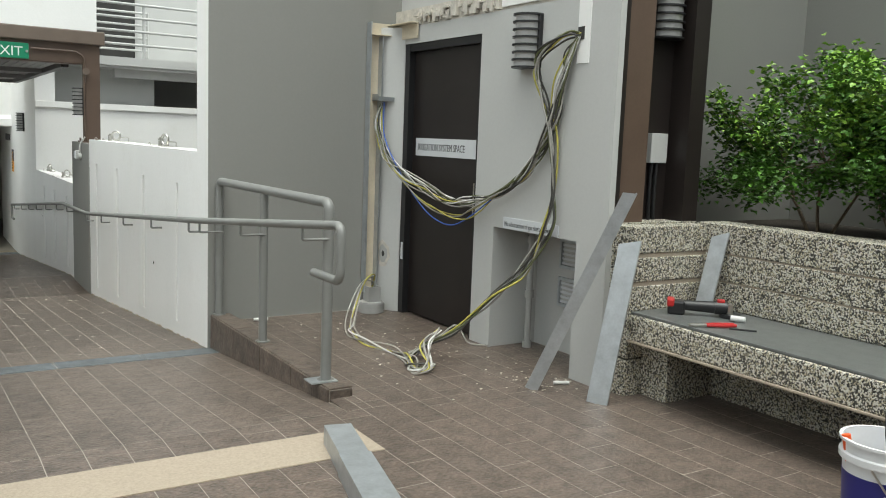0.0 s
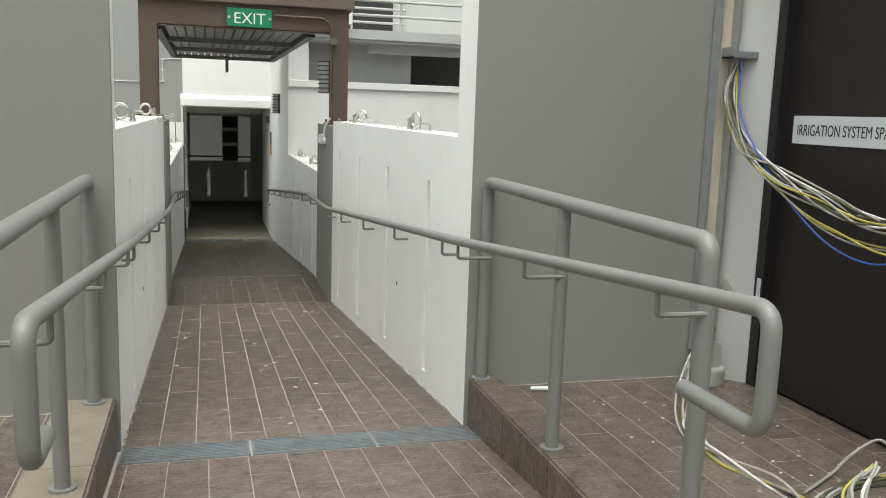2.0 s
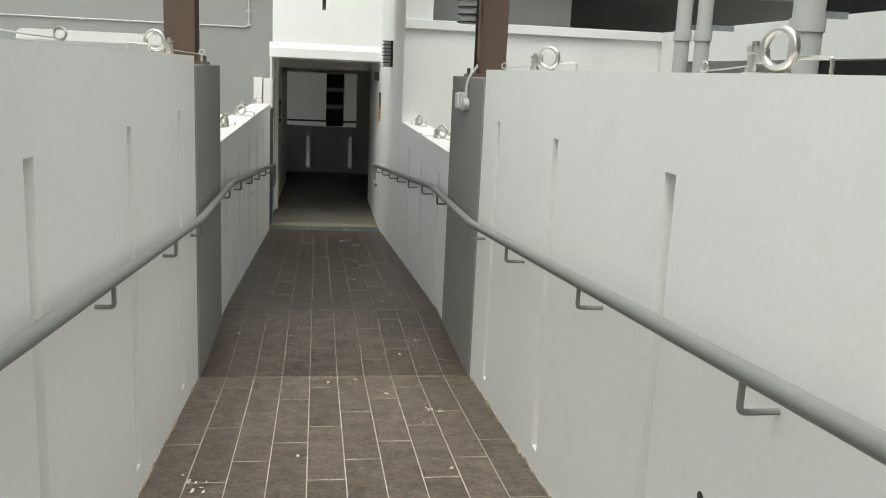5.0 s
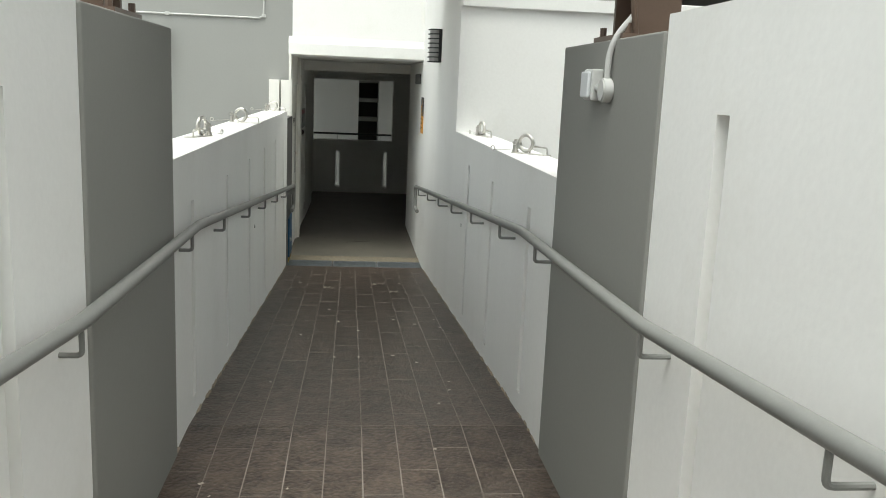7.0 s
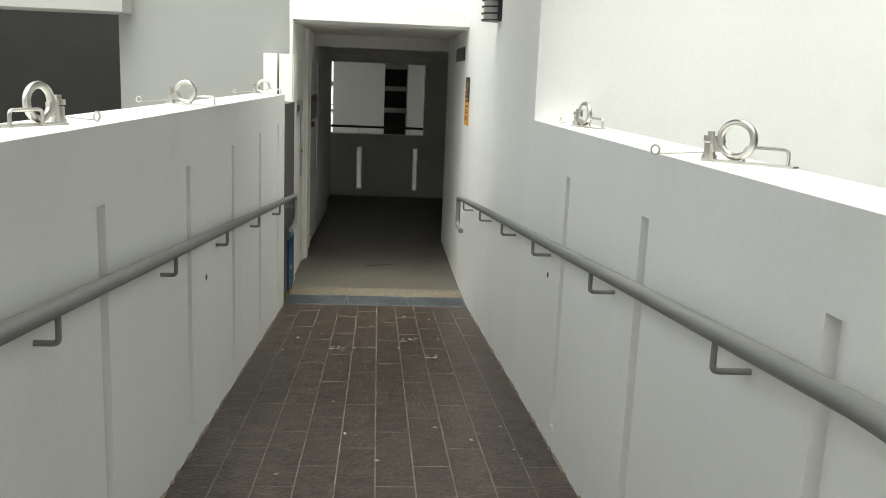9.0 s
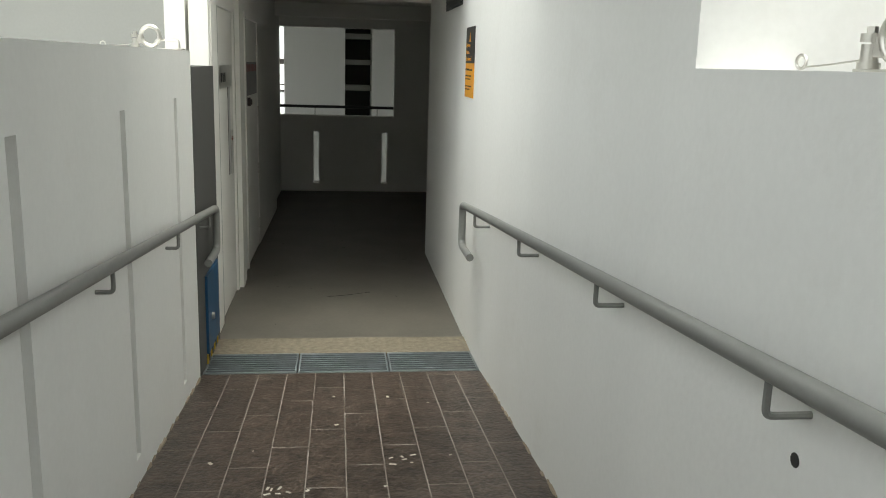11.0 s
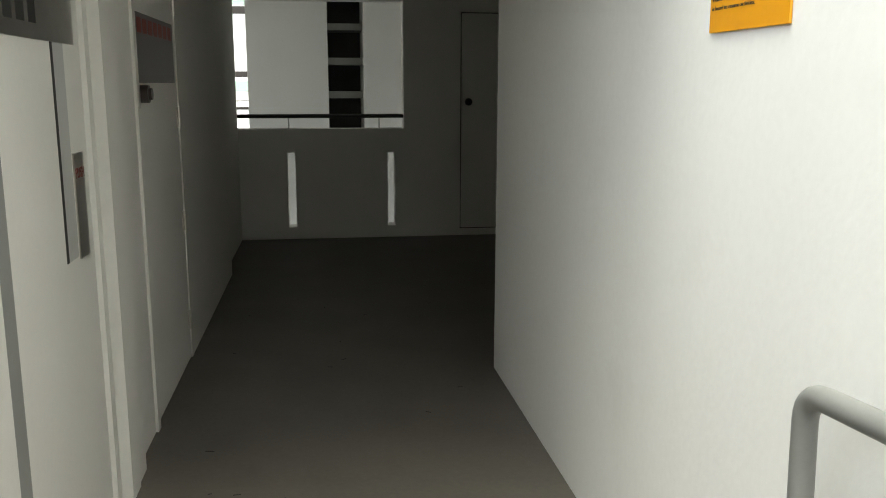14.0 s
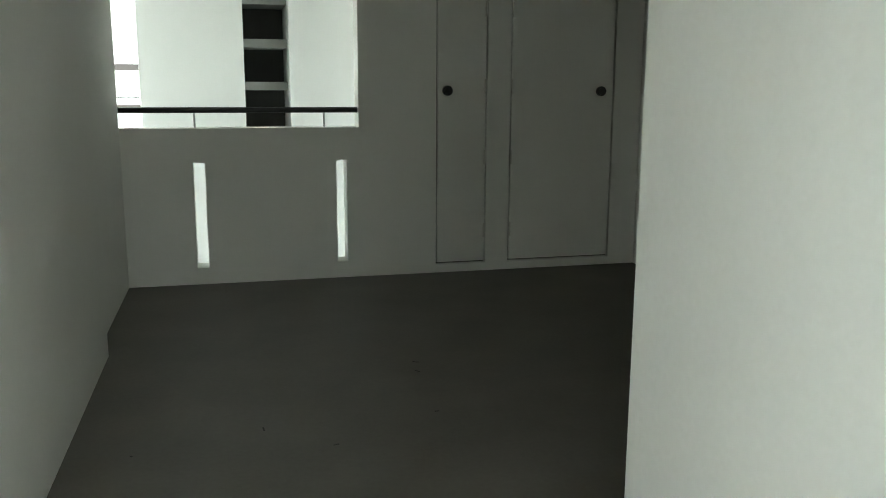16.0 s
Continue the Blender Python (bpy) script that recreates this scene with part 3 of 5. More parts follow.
def handrail(side):
    x = XR - 0.085 if side > 0 else XL + 0.055
    wx = XR if side > 0 else XL
    y_in = 1.94 if side > 0 else 2.08
    h = 0.885
    t = thing("handrail", "grey-painted tubular handrail along the white ramp wall", "handrail", (x, 4, 0.4), "ramp handrails")
    sy = [y_in, 4.3, 8.6, 10.25, 16.58]
    zs = [0.935, 0.722, 0.372, 0.348, -0.202] if side > 0 else [0.92, 0.712, 0.362, 0.335, -0.235]
    main = [(x, y_in + 0.31, zs[0] - 0.265), (x, y_in, zs[0] - 0.265)] + [(x, y, z) for y, z in zip(sy, zs)] + [(x, 16.57, zs[4] - 0.245), (x, 16.24, zs[4] - 0.245)]
    if side < 0:
        main[0] = (x, y_in + 0.16, zs[0] - 0.265)
    bm = bmesh.new()
    tube(bm, rounded(main, 0.055, 6), 0.0215, 14)
    P("tube", bm, STEEL, t, "", True)
    ys = [4.47, 5.57, 6.64, 7.7, 8.6, 9.94, 10.8, 11.86, 12.93, 13.92, 14.98, 16.12] if side > 0 else [4.5, 5.6, 6.66, 7.8, 8.6, 10.1, 11.02, 12.15, 13.2, 14.3, 15.4, 16.3]
    for y in ys:
        z = np.interp(y, sy, zs)
        bracket(t, (x, y, float(z)), wx)
    for y in (4.15, 3.3, 2.35) if side > 0 else (4.15, 3.3, 2.3):
        z = float(np.interp(y, sy, zs))
        bracket(t, (x, y + 0.05, z), 1.93 if side > 0 else 0.18)
    return t


handrail(1), handrail(-1)


def landing_rail(x, ys, top):
    t = thing("guard_railing", "grey-painted tubular guard railing on the kerb", "railing", (x, ys[0], 0.053), "landing railings")
    tops = [(x, ys[0], 0.053), (x, ys[0], top), (x, ys[-1], top), (x, ys[-1], 0.053)]
    bm = bmesh.new()
    tube(bm, rounded(tops, 0.05, 6), 0.028, 16)
    P("top_tube", bm, STEEL, t, "", True)
    for y in ys[1:-1]:
        P("post", T([(x, y, 0.053), (x, y, top - 0.02)], 0.026, 16), STEEL, t, "", True)
    for y in ys:
        bm = bmesh.new()
        cyl(bm, (x, y, 0.057), 0.045, 0.008, 16)
        P("base_flange", bm, STEEL, t, "", True)
    P("base_plate", B(x - 0.10, x + 0.05, ys[-1] - 0.05, ys[-1] + 0.06, 0.053, 0.060), GALV, t, "bare steel packing plate")


landing_rail(1.92, [4.25, 3.37, 2.42], 1.0)
landing_rail(0.185, [4.2, 3.35, 2.35, 1.5], 0.995)

# kerbs of the landing
for x0, x1, y0 in ((1.87, 2.012, 2.27), (0.03, 0.262, 1.3)):
    k = thing("kerb", "raised kerb clad in brown slate-look tiles", "kerb", (x0, y0, 0), "landing kerbs", "structure")
    P("core", B(x0 + 0.004, x1 - 0.004, y0 + 0.004, 4.27, -0.5, 0.045), GROUT, k)
    n = 4
    L = (4.27 - y0) / n
    for i in range(n):
        P("tile", B(x0 + 0.006, x1 - 0.006, y0 + i * L + 0.002, y0 + (i + 1) * L - 0.002, 0.043, 0.053, bevel=0.002), TILE if x0 > 1 else KERBCAP, k)
        face = x0 if x0 > 1 else x1
        P("tile", B(face - 0.006, face + 0.006, y0 + i * L + 0.002, y0 + (i + 1) * L - 0.002, -0.28, 0.047, bevel=0.002), TILE, k)
    P("tile", B(x0 + 0.008, x1 - 0.008, y0 - 0.006, y0 + 0.006, -0.02, 0.040, bevel=0.002), TILE, k)


# ---- small repeated fixtures ----
def ring_anchor(at, turn, s=1.0, group="fall-arrest anchors"):
    """Swivelling ring on a base block with a staple handle beside it; local z is up."""
    t = thing("ring_anchor", "stainless steel ring anchor standing on the white parapet top", "ring anchor", (0, 0, 0), group)
    bm = bmesh.new()
    n, k = 28, 10
    rings = []
    for i in range(n):
        a = 2 * math.pi * i / n
        c = Vector((math.cos(a) * 0.062, 0, math.sin(a) * 0.062 + 0.085))
        d = Vector((math.cos(a), 0, math.sin(a)))
        rings.append([bm.verts.new(c + d * math.cos(b) * 0.014 + Vector((0, math.sin(b) * 0.016, 0))) for b in [2 * math.pi * j / k for j in range(k)]])
    for i in range(n):
        for j in range(k):
            bm.faces.new((rings[i][j], rings[i][(j + 1) % k], rings[(i + 1) % n][(j + 1) % k], rings[(i + 1) % n][j]))
    bmesh.ops.recalc_face_normals(bm, faces=bm.faces)
    part("ring", bm, STAINLESS, t, "", True)
    bm = bmesh.new()
    cyl(bm, (-0.1, 0, 0.012), 0.028, 0.024, 18)
    cyl(bm, (-0.1, 0, 0.045), 0.022, 0.045, 18)
    cyl(bm, (-0.1, 0, 0.083), 0.026, 0.02, 18)
    cyl(bm, (-0.1, 0, 0.1), 0.013, 0.02, 6)
    part("swivel", bm, STAINLESS, t, "", True)
    part("lug", B(-0.09, -0.045, -0.012, 0.012, 0.035, 0.085, bevel=0.004), STAINLESS, t)
    part("base_plate", B(-0.12, 0.22, -0.03, 0.03, 0.0, 0.008, bevel=0.002), STAINLESS, t)
    part("staple", T([(0.02, 0.03, 0), (0.02, 0.03, 0.06), (0.18, 0.03, 0.06), (0.18, 0.03, 0)], 0.007, 8, fillet=0.02), STAINLESS, t, "", True)
    eye = bmesh.new()
    pts = [(-0.32 + 0.018 * math.cos(a), 0, 0.024 + 0.018 * math.sin(a)) for a in [2 * math.pi * i / 14 for i in range(15)]]
    tube(eye, pts, 0.0045, 8)
    part("eye_bolt", eye, STAINLESS, t, "", True)
    part("tether", T([(-0.31, 0, 0.01), (-0.22, 0, 0.018), (-0.12, 0, 0.03)], 0.0025, 6), STAINLESS, t, "thin steel tether wire", True)
    t.matrix_world = Matrix.Translation(at) @ Matrix.Rotation(radians(turn), 4, "Z") @ Matrix.Diagonal((s, s, s, 1))
    return t


a0 = ring_anchor((XR + 0.13, 5.97, TOP1), -70, 0.72)
for p, r in (((XR + 0.13, 8.0, TOP1), -40), ((XL - 0.13, 6.1, TOP1), 172), ((XL - 0.13, 8.45, TOP1), 168), ((XR + 0.13, 11.3, TOP2), -45), ((XR + 0.13, 13.0, TOP2), -75),
             ((XL - 0.13, 11.46, TOP2L), -110), ((XL - 0.13, 13.2, TOP2L), -12), ((XL - 0.13, 15.9, TOP2L), -10)):
    copy_thing(a0, Matrix.Translation(p) @ Matrix.Rotation(radians(r), 4, "Z"))


def bulkhead(at, turn, w, h, d):
    """Louvred wall lamp; its back is at local y = 0 and it stands out to -y."""
    t = thing("wall_lamp", "black louvred bulkhead lamp with a frosted white lens", "wall lamp", (0, 0, 0), "louvred wall lamps")
    part("back_box", B(-w / 2, w / 2, -0.03, 0, -h / 2, h / 2, bevel=0.006), BLACK, t)
    bm = bmesh.new()
    prof = [(w * 0.42 * math.cos(a), -0.03 - (d - 0.045) * math.sin(a)) for a in [math.pi * i / 12 for i in range(13)]]
    prism(bm, prof, "z", -h / 2 + 0.012, h / 2 - 0.012)
    part("lens", bm, LAMPWHITE, t, "frosted white lens", True)
    n = 8
    for i in range(n):
        z = -h / 2 + 0.006 + (h - 0.012) * i / (n - 1)
        bm = bmesh.new()
        prof = [(w * 0.5 * math.cos(a), -0.02 - (d - 0.02) * math.sin(a)) for a in [math.pi * k / 14 for k in range(15)]]
        prism(bm, prof, "z", z - 0.005, z + 0.005)
        part("louvre", bm, BLACK, t)
    t.matrix_world = Matrix.Translation(at) @ Matrix.Rotation(radians(turn), 4, "Z")
    return t


lamp = bulkhead((3.29, 2.55, 1.95), -90, 0.20, 0.32, 0.13)
for p, r in (((1.895, 9.41, 1.63), -90), ((1.85, 15.1, 1.37), -90), ((3.76, 1.95, 2.12), 0)):
    copy_thing(lamp, Matrix.Translation(p) @ Matrix.Rotation(radians(r), 4, "Z"))

sw = thing("isolator_switch", "grey weatherproof isolator with conduit on the grey column", "switch", (1.838, 9.63, 1.05))
P("enclosure", B(1.79, 1.838, 9.40, 9.52, 0.98, 1.10, bevel=0.008), PALEGREY, sw)
P("cover", B(1.775, 1.79, 9.41, 9.51, 0.99, 1.09, bevel=0.006), SIGNWHITE, sw)
bm = bmesh.new()
cyl(bm, (1.818, 9.30, 1.02), 0.045, 0.042, 24, "x", bevel=0.006)
P("junction_box", bm, PALEGREY, sw, "", True)
P("conduit", T([(1.82, 9.30, 1.04), (1.82, 9.30, 1.15), (1.84, 9.29, 1.22), (1.90, 9.28, 1.3)], 0.012, 10, fillet=0.03), PALEGREY, sw, "", True)
P("link_pipe", T([(1.815, 9.41, 1.03), (1.815, 9.33, 1.02)], 0.014, 10), PALEGREY, sw, "", True)

sw.matrix_world = Matrix.Translation((0, -0.056, -0.04)) @ sw.matrix_world @ Matrix.Diagonal((0.88, 0.88, 0.88, 1))

# ---- service door, trunking, niche ----
door = thing("door_service", "closed dark brown service door with a white name plate", "door", (3.4, 3.65, 0), "", "structure")
P("frame", boxes((3.296, 3.42, 4.045, 4.11, 0, 2.045), (3.30, 3.42, 3.09, 3.12, 0, 2.045), (3.30, 3.42, 3.12, 4.045, 1.99, 2.045)), BLACK, door, "black door frame")
P("leaf", B(3.345, 3.39, 3.12, 4.045, 0.012, 1.99, bevel=0.003), DOORDARK, door)
P("backing", B(3.43, 3.46, 2.9, 4.3, -0.2, 2.1), DARK, door)
pl = P("name_plate", B(3.338, 3.345, 3.165, 3.985, 1.222, 1.352, bevel=0.001), SIGNWHITE, door, "pale name plate with dark lettering")
text("IRRIGATION SYSTEM SPACE", 0.072, pose(3.3372 - 3.4, 3.955 - 3.65, 1.262, 90, 0, -90), INK, pl, squeeze=0.72)
P("escutcheon", B(3.335, 3.345, 3.155, 3.19, 0.84, 1.06, bevel=0.003), STAINLESS, door)
P("lever", T([(3.33, 3.172, 0.93), (3.295, 3.172, 0.93), (3.295, 3.30, 0.93)], 0.009, 10, fillet=0.015), STAINLESS, door, "", True)
P("strike", B(3.290, 3.297, 4.06, 4.085, 0.42, 0.55), SIGNWHITE, door, "chipped paint on the frame")

gs = thing("notice_plate", "white notice plate above the meter niche", "sign", (3.288, 2.48, 0.84))
P("plate", B(3.281, 3.289, 2.205, 2.75, 0.803, 0.875, bevel=0.001), SIGNWHITE, gs)
text("No obstruction of gas shutoff valve", 0.046, pose(-0.008, 0.255, -0.02, 90, 0, -90), INK, gs, squeeze=0.70)

gp = thing("gas_pipe", "weathered grey gas riser pipe in the niche", "pipe", (3.52, 2.72, 0))
P("riser", T([(3.53, 2.76, 0), (3.53, 2.76, 0.8)], 0.021, 14), MIDGREY, gp, "", True)
for z in (0.02, 0.36, 0.72):
    bm = bmesh.new()
    cyl(bm, (3.53, 2.76, z), 0.03, 0.05, 14)
    P("coupling", bm, MIDGREY, gp, "", True)
for z in (0.3, 0.55):
    v = thing("wall_vent", "small metal-framed louvre vent in the niche wall", "vent", (3.665, 2.5, z), "niche vents")
    P("frame", boxes((3.65, 3.67, 2.41, 2.62, z, z + 0.02), (3.65, 3.67, 2.41, 2.62, z + 0.17, z + 0.19), (3.65, 3.67, 2.41, 2.43, z + 0.02, z + 0.17), (3.65, 3.67, 2.60, 2.62, z + 0.02, z + 0.17)), GALV, v)
    for i in range(5):
        P("slat", B(3.66, 3.668, 2.43, 2.60, z + 0.025 + i * 0.03, z + 0.04 + i * 0.03), SIGNWHITE, v)

tr = thing("cable_trunking", "worn cream steel cable trunking standing open beside the door", "trunking", (3.1, 4.25, 0))
P("back", B(3.05, 3.15, 4.262, 4.272, 0.15, 2.2), TRUNKC, tr)
P("flange", B(3.045, 3.055, 4.20, 4.265, 0.15, 2.2), GALV, tr, "bare steel side flange")
P("flange", B(3.145, 3.155, 4.20, 4.265, 0.15, 2.1), GALV, tr, "bare steel side flange")
P("top_run", boxes((3.05, 3.28, 4.19, 4.262, 2.105, 2.112), (3.05, 3.28, 4.255, 4.262, 2.112, 2.2), (3.27, 3.278, 3.9, 4.26, 2.08, 2.19), (3.21, 3.278, 3.9, 4.26, 2.185, 2.192)), TRUNKC, tr)
P("tray", boxes((3.10, 3.235, 4.16, 4.26, 1.62, 1.626), (3.10, 3.235, 4.155, 4.16, 1.62, 1.65), (3.10, 3.104, 4.16, 4.26, 1.62, 1.67)), GALV, tr, "cut grey steel cover")
bm = bmesh.new()
cyl(bm, (3.09, 4.17, 0.04), 0.10, 0.085, 28, bevel=0.006)
P("plinth", bm, MIDGREY, tr, "round concrete plinth", True)
P("collar", boxes((3.05, 3.06, 4.13, 4.23, 0.08, 0.2), (3.14, 3.15, 4.13, 4.23, 0.08, 0.2), (3.06, 3.14, 4.13, 4.14, 0.08, 0.2)), MIDGREY, tr)
hl = thing("wall_hole", "ragged hole broken into the grey wall by the door", "hole", (3.2, 4.25, 0.45))
face = Matrix.Translation((0.004, -0.046, 0)) @ Matrix.Rotation(math.atan2(-0.742, 0.67), 4, "Z")
# Raised discs: grey and near-black tones stand in for the hole's shaded depth
for name, rx, rz, out, material in (("broken_rim", 0.058, 0.098, 0.003, PLASTER), ("cavity", 0.038, 0.066, 0.006, MIDGREY), ("conduit_mouth", 0.012, 0.022, 0.009, DARK)):
    rim = random.Random(4)
    bm = bmesh.new()
    prism(bm, [(rx * k * math.cos(a), rz * k * math.sin(a)) for a, k in [(2 * math.pi * i / 22, rim.uniform(0.82, 1.12)) for i in range(22)]], "y", -out, 0.02)
    bmesh.ops.transform(bm, matrix=face, verts=bm.verts)
    part(name, bm, material, hl)
po = thing("pull_box", "opened conduit outlet with bare plaster round it", "outlet", (3.285, 2.09, 1.95))
P("patch", B(3.284, 3.291, 2.03, 2.13, 1.80, 2.15), WHITE, po, "pale unpainted patch")
# Raised near-black block in place of the outlet's shaded inside
P("mouth", B(3.279, 3.286, 2.075, 2.125, 1.93, 2.0), DARK, po, "near-black block for the shade in the conduit mouth")


def bundle(name, label, path, mats, spread, r=0.0055, ends=0.012):
    t = thing(name, label, "cables", path[0])
    for i, m in enumerate(mats):
        offs = []
        for k, p in enumerate(path):
            e = ends if k in (0, len(path) - 1) else spread
            o = Vector((random.uniform(-1, 1), random.uniform(-1, 1), random.uniform(-1, 1))) * e
            q = Vector(p) + o
            offs.append((min(q.x, p[0] + 0.02), q.y, max(q.z, r)))
        bm = bmesh.new()
        tube(bm, spline(offs, 7), r, 7)
        P("cable", bm, m, t, "", True)
    return t


Yl, Gn, Gr, Wh, Bl, Bk = W_YEL, W_GRN, W_GRY, W_WHT, W_BLU, W_BLK
bundle("hanging_cables", "bundle of yellow, white and grey cables slung across the door", [(3.16, 4.20, 1.62), (3.13, 4.2, 1.45), (3.15, 4.1, 1.22), (3.18, 3.85, 1.08), (3.2, 3.55, 0.99), (3.21, 3.3, 0.95), (3.21, 3.05, 0.95), (3.22, 2.75, 1.02), (3.23, 2.48, 1.18), (3.24, 2.3, 1.42), (3.24, 2.2, 1.7), (3.27, 2.11, 1.95)],
       [Yl, Wh, Gr, Wh, Gr, Gn, Gr, Bk, Gn, Gr, Wh], 0.034, 0.005)
bundle("hanging_cables", "loose blue wire drooping in front of the door", [(3.16, 4.19, 1.62), (3.14, 4.12, 1.35), (3.17, 3.9, 1.08), (3.18, 3.65, 0.9), (3.19, 3.45, 0.8), (3.2, 3.25, 0.77), (3.2, 3.05, 0.83), (3.21, 2.8, 0.98)], [Bl], 0.004, 0.0042)
bundle("hanging_cables", "loose yellow wires drooping in front of the door", [(3.16, 4.19, 1.62), (3.12, 4.2, 1.4), (3.15, 4.1, 1.2), (3.18, 3.7, 0.94), (3.19, 3.45, 0.87), (3.2, 3.2, 0.84), (3.2, 3.0, 0.88), (3.22, 2.7, 1.05)], [Yl, Yl, Gr], 0.025, 0.0045)
bundle("cable_loop", "thick bundle of olive and black cables looped out of the wall", [(3.28, 2.1, 1.96), (3.23, 2.17, 1.95), (3.2, 2.33, 1.86), (3.21, 2.40, 1.75), (3.23, 2.33, 1.58), (3.24, 2.26, 1.4), (3.24, 2.22, 1.1), (3.22, 2.23, 0.87), (3.18, 2.38, 0.6), (3.03, 2.46, 0.42), (2.88, 2.6, 0.22), (2.72, 2.78, 0.06), (2.6, 2.72, 0.015), (2.56, 2.55, 0.015), (2.66, 2.52, 0.03)],
       [Gn, Bk, Gr, Yl, Bk, Bk, Gr], 0.026, 0.006)
bundle("cable_loop", "olive and black cables hanging from the wall outlet", [(3.28, 2.1, 1.95), (3.24, 2.16, 1.86), (3.25, 2.2, 1.7), (3.25, 2.23, 1.5), (3.24, 2.33, 1.34), (3.24, 2.45, 1.2), (3.23, 2.6, 1.08), (3.22, 2.8, 1.0)], [Gn, Bk, Gn, Bk, Gr, Bk], 0.028, 0.005)
bundle("floor_cables", "grey and yellow cables trailing over the tiles from the trunking", [(3.09, 4.15, 0.2), (3.04, 4.08, 0.28), (2.9, 3.95, 0.25), (2.72, 3.75, 0.06), (2.6, 3.5, 0.012), (2.56, 3.2, 0.012), (2.64, 2.95, 0.012), (2.6, 2.7, 0.02), (2.53, 2.52, 0.015), (2.6, 2.48, 0.06), (2.66, 2.62, 0.12), (2.8, 2.7, 0.2)], [Gr, Wh, Gr, Yl, Gr], 0.035, 0.0055)
bundle("floor_cables", "single grey cable lying from the niche to the coil", [(3.27, 2.86, 0.02), (3.2, 2.95, 0.02), (3.15, 3.05, 0.12), (3.05, 3.08, 0.06), (2.92, 3.02, 0.01), (2.7, 2.9, 0.01)], [Gr], 0.01, 0.0055)

# ---- leaning metal, beam, bench, tools ----
def strut(name, label, foot, head, w, lip, facing):
    """A cut steel strip from foot to head; w: width of its face, lip: of its folded edge, facing: the way its face looks."""
    a, b = Vector(foot), Vector(head)
    L = (b - a).length
    t = thing(name, label, "metal strip", (0, 0, 0))
    bm = bmesh.new()
    prism(bm, [(-w / 2, 0), (w / 2, 0.0), (w / 2, L), (-w / 2, L - w * 0.35)], "y", -0.002, 0.002)
    part("web", bm, GALV, t)
    part("lip", B(w / 2 - 0.004, w / 2, 0.002, lip, 0.002, L), GALV, t)
    zc = (b - a).normalized()
    yc = -Vector(facing)
    yc = (yc - zc * yc.dot(zc)).normalized()
    xc = yc.cross(zc)
    m = Matrix((xc, yc, zc)).transposed().to_4x4()
    t.matrix_world = Matrix.Translation(a) @ m
    return t


strut("steel_angle", "bare galvanised steel angle leaning against the wall corner", (2.94, 1.955, 0.0), (3.25, 1.60, 1.12), 0.07, 0.05, (-0.6, -0.8, 0.1))
strut("steel_strip", "wide galvanised steel channel offcut leaning on the bench end", (3.10, 1.60, 0.0), (3.27, 1.60, 0.87), 0.11, 0.03, (-0.8, -0.6, 0.1))
strut("steel_strip", "narrow rounded steel offcut leaning on the bench back", (3.74, 1.50, 0.475), (3.885, 1.53, 0.9), 0.10, 0.01, (-1, -0.15, 0.1))
ub = thing("steel_beam", "blue-grey galvanised steel channel lying on the floor", "steel channel", (1.73, 1.5, 0))
m = Matrix.Translation((1.635, 1.66, 0.0)) @ Matrix.Rotation(radians(-14), 4, "Z")
part("channel", boxes((-0.06, 0.06, -1.3, 0, 0.086, 0.09), (-0.06, -0.056, -1.3, 0, 0.0, 0.086), (0.056, 0.06, -1.3, 0, 0.0, 0.086)), GALV, ub)
part("sleeve", boxes((-0.066, 0.066, -1.3, -0.36, 0.09, 0.095), (-0.066, -0.06, -1.3, -0.36, 0.0, 0.09), (0.06, 0.066, -1.3, -0.36, 0.0, 0.09)), GALV, ub)
part("flange", B(0.066, 0.14, -0.98, -0.90, 0.05, 0.056), GALV, ub)
ub.matrix_world = m

bench = thing("pebble_bench", "pebble-wash concrete bench with a dark smooth seat", "bench", (3.6, 0.5, 0))
YB0, YB1 = -3.2, 1.64
P("seat", B(3.33, 3.9, YB0, YB1, 0.315, 0.455, bevel=0.012), PEBBLE, bench)
P("seat_slab", B(3.345, 3.9, YB0, YB1, 0.455, 0.47, bevel=0.004), SEATTOP, bench, "dark smooth seat slab")
P("edge_strip", B(3.322, 3.345, YB0, YB1 - 0.01, 0.305, 0.318, bevel=0.003), BEIGE, bench, "pale cement edge under the seat")
P("leg_wall", B(3.45, 3.9, 1.45, YB1, -0.02, 0.315), PEBBLE, bench)
P("rear_wall", B(3.80, 4.1, YB0, 1.45, -0.02, 0.315), PEBBLE, bench)
for z0, z1 in ((0.47, 0.617), (0.625, 0.772), (0.78, 0.94)):
    P("back_course", B(3.9, 4.12, YB0, 1.7, z0, z1, bevel=0.006), PEBBLE, bench)
    P("end_course", B(3.33, 3.9, YB1, 1.78, z0, z1 - 0.015, bevel=0.006), PEBBLE, bench)
P("joint_strip", boxes((3.905, 4.1, YB0, 1.69, 0.617, 0.625), (3.905, 4.1, YB0, 1.69, 0.772, 0.78), (3.336, 3.9, YB1 + 0.006, 1.77, 0.602, 0.625), (3.336, 3.9, YB1 + 0.006, 1.77, 0.757, 0.78)), BEIGE, bench, "pale recessed joint")
P("end_leg", boxes((3.33, 3.9, YB1, 1.78, -0.02, 0.20), (3.33, 3.9, YB1, 1.78, 0.208, 0.47), bevel=0.006), PEBBLE, bench)
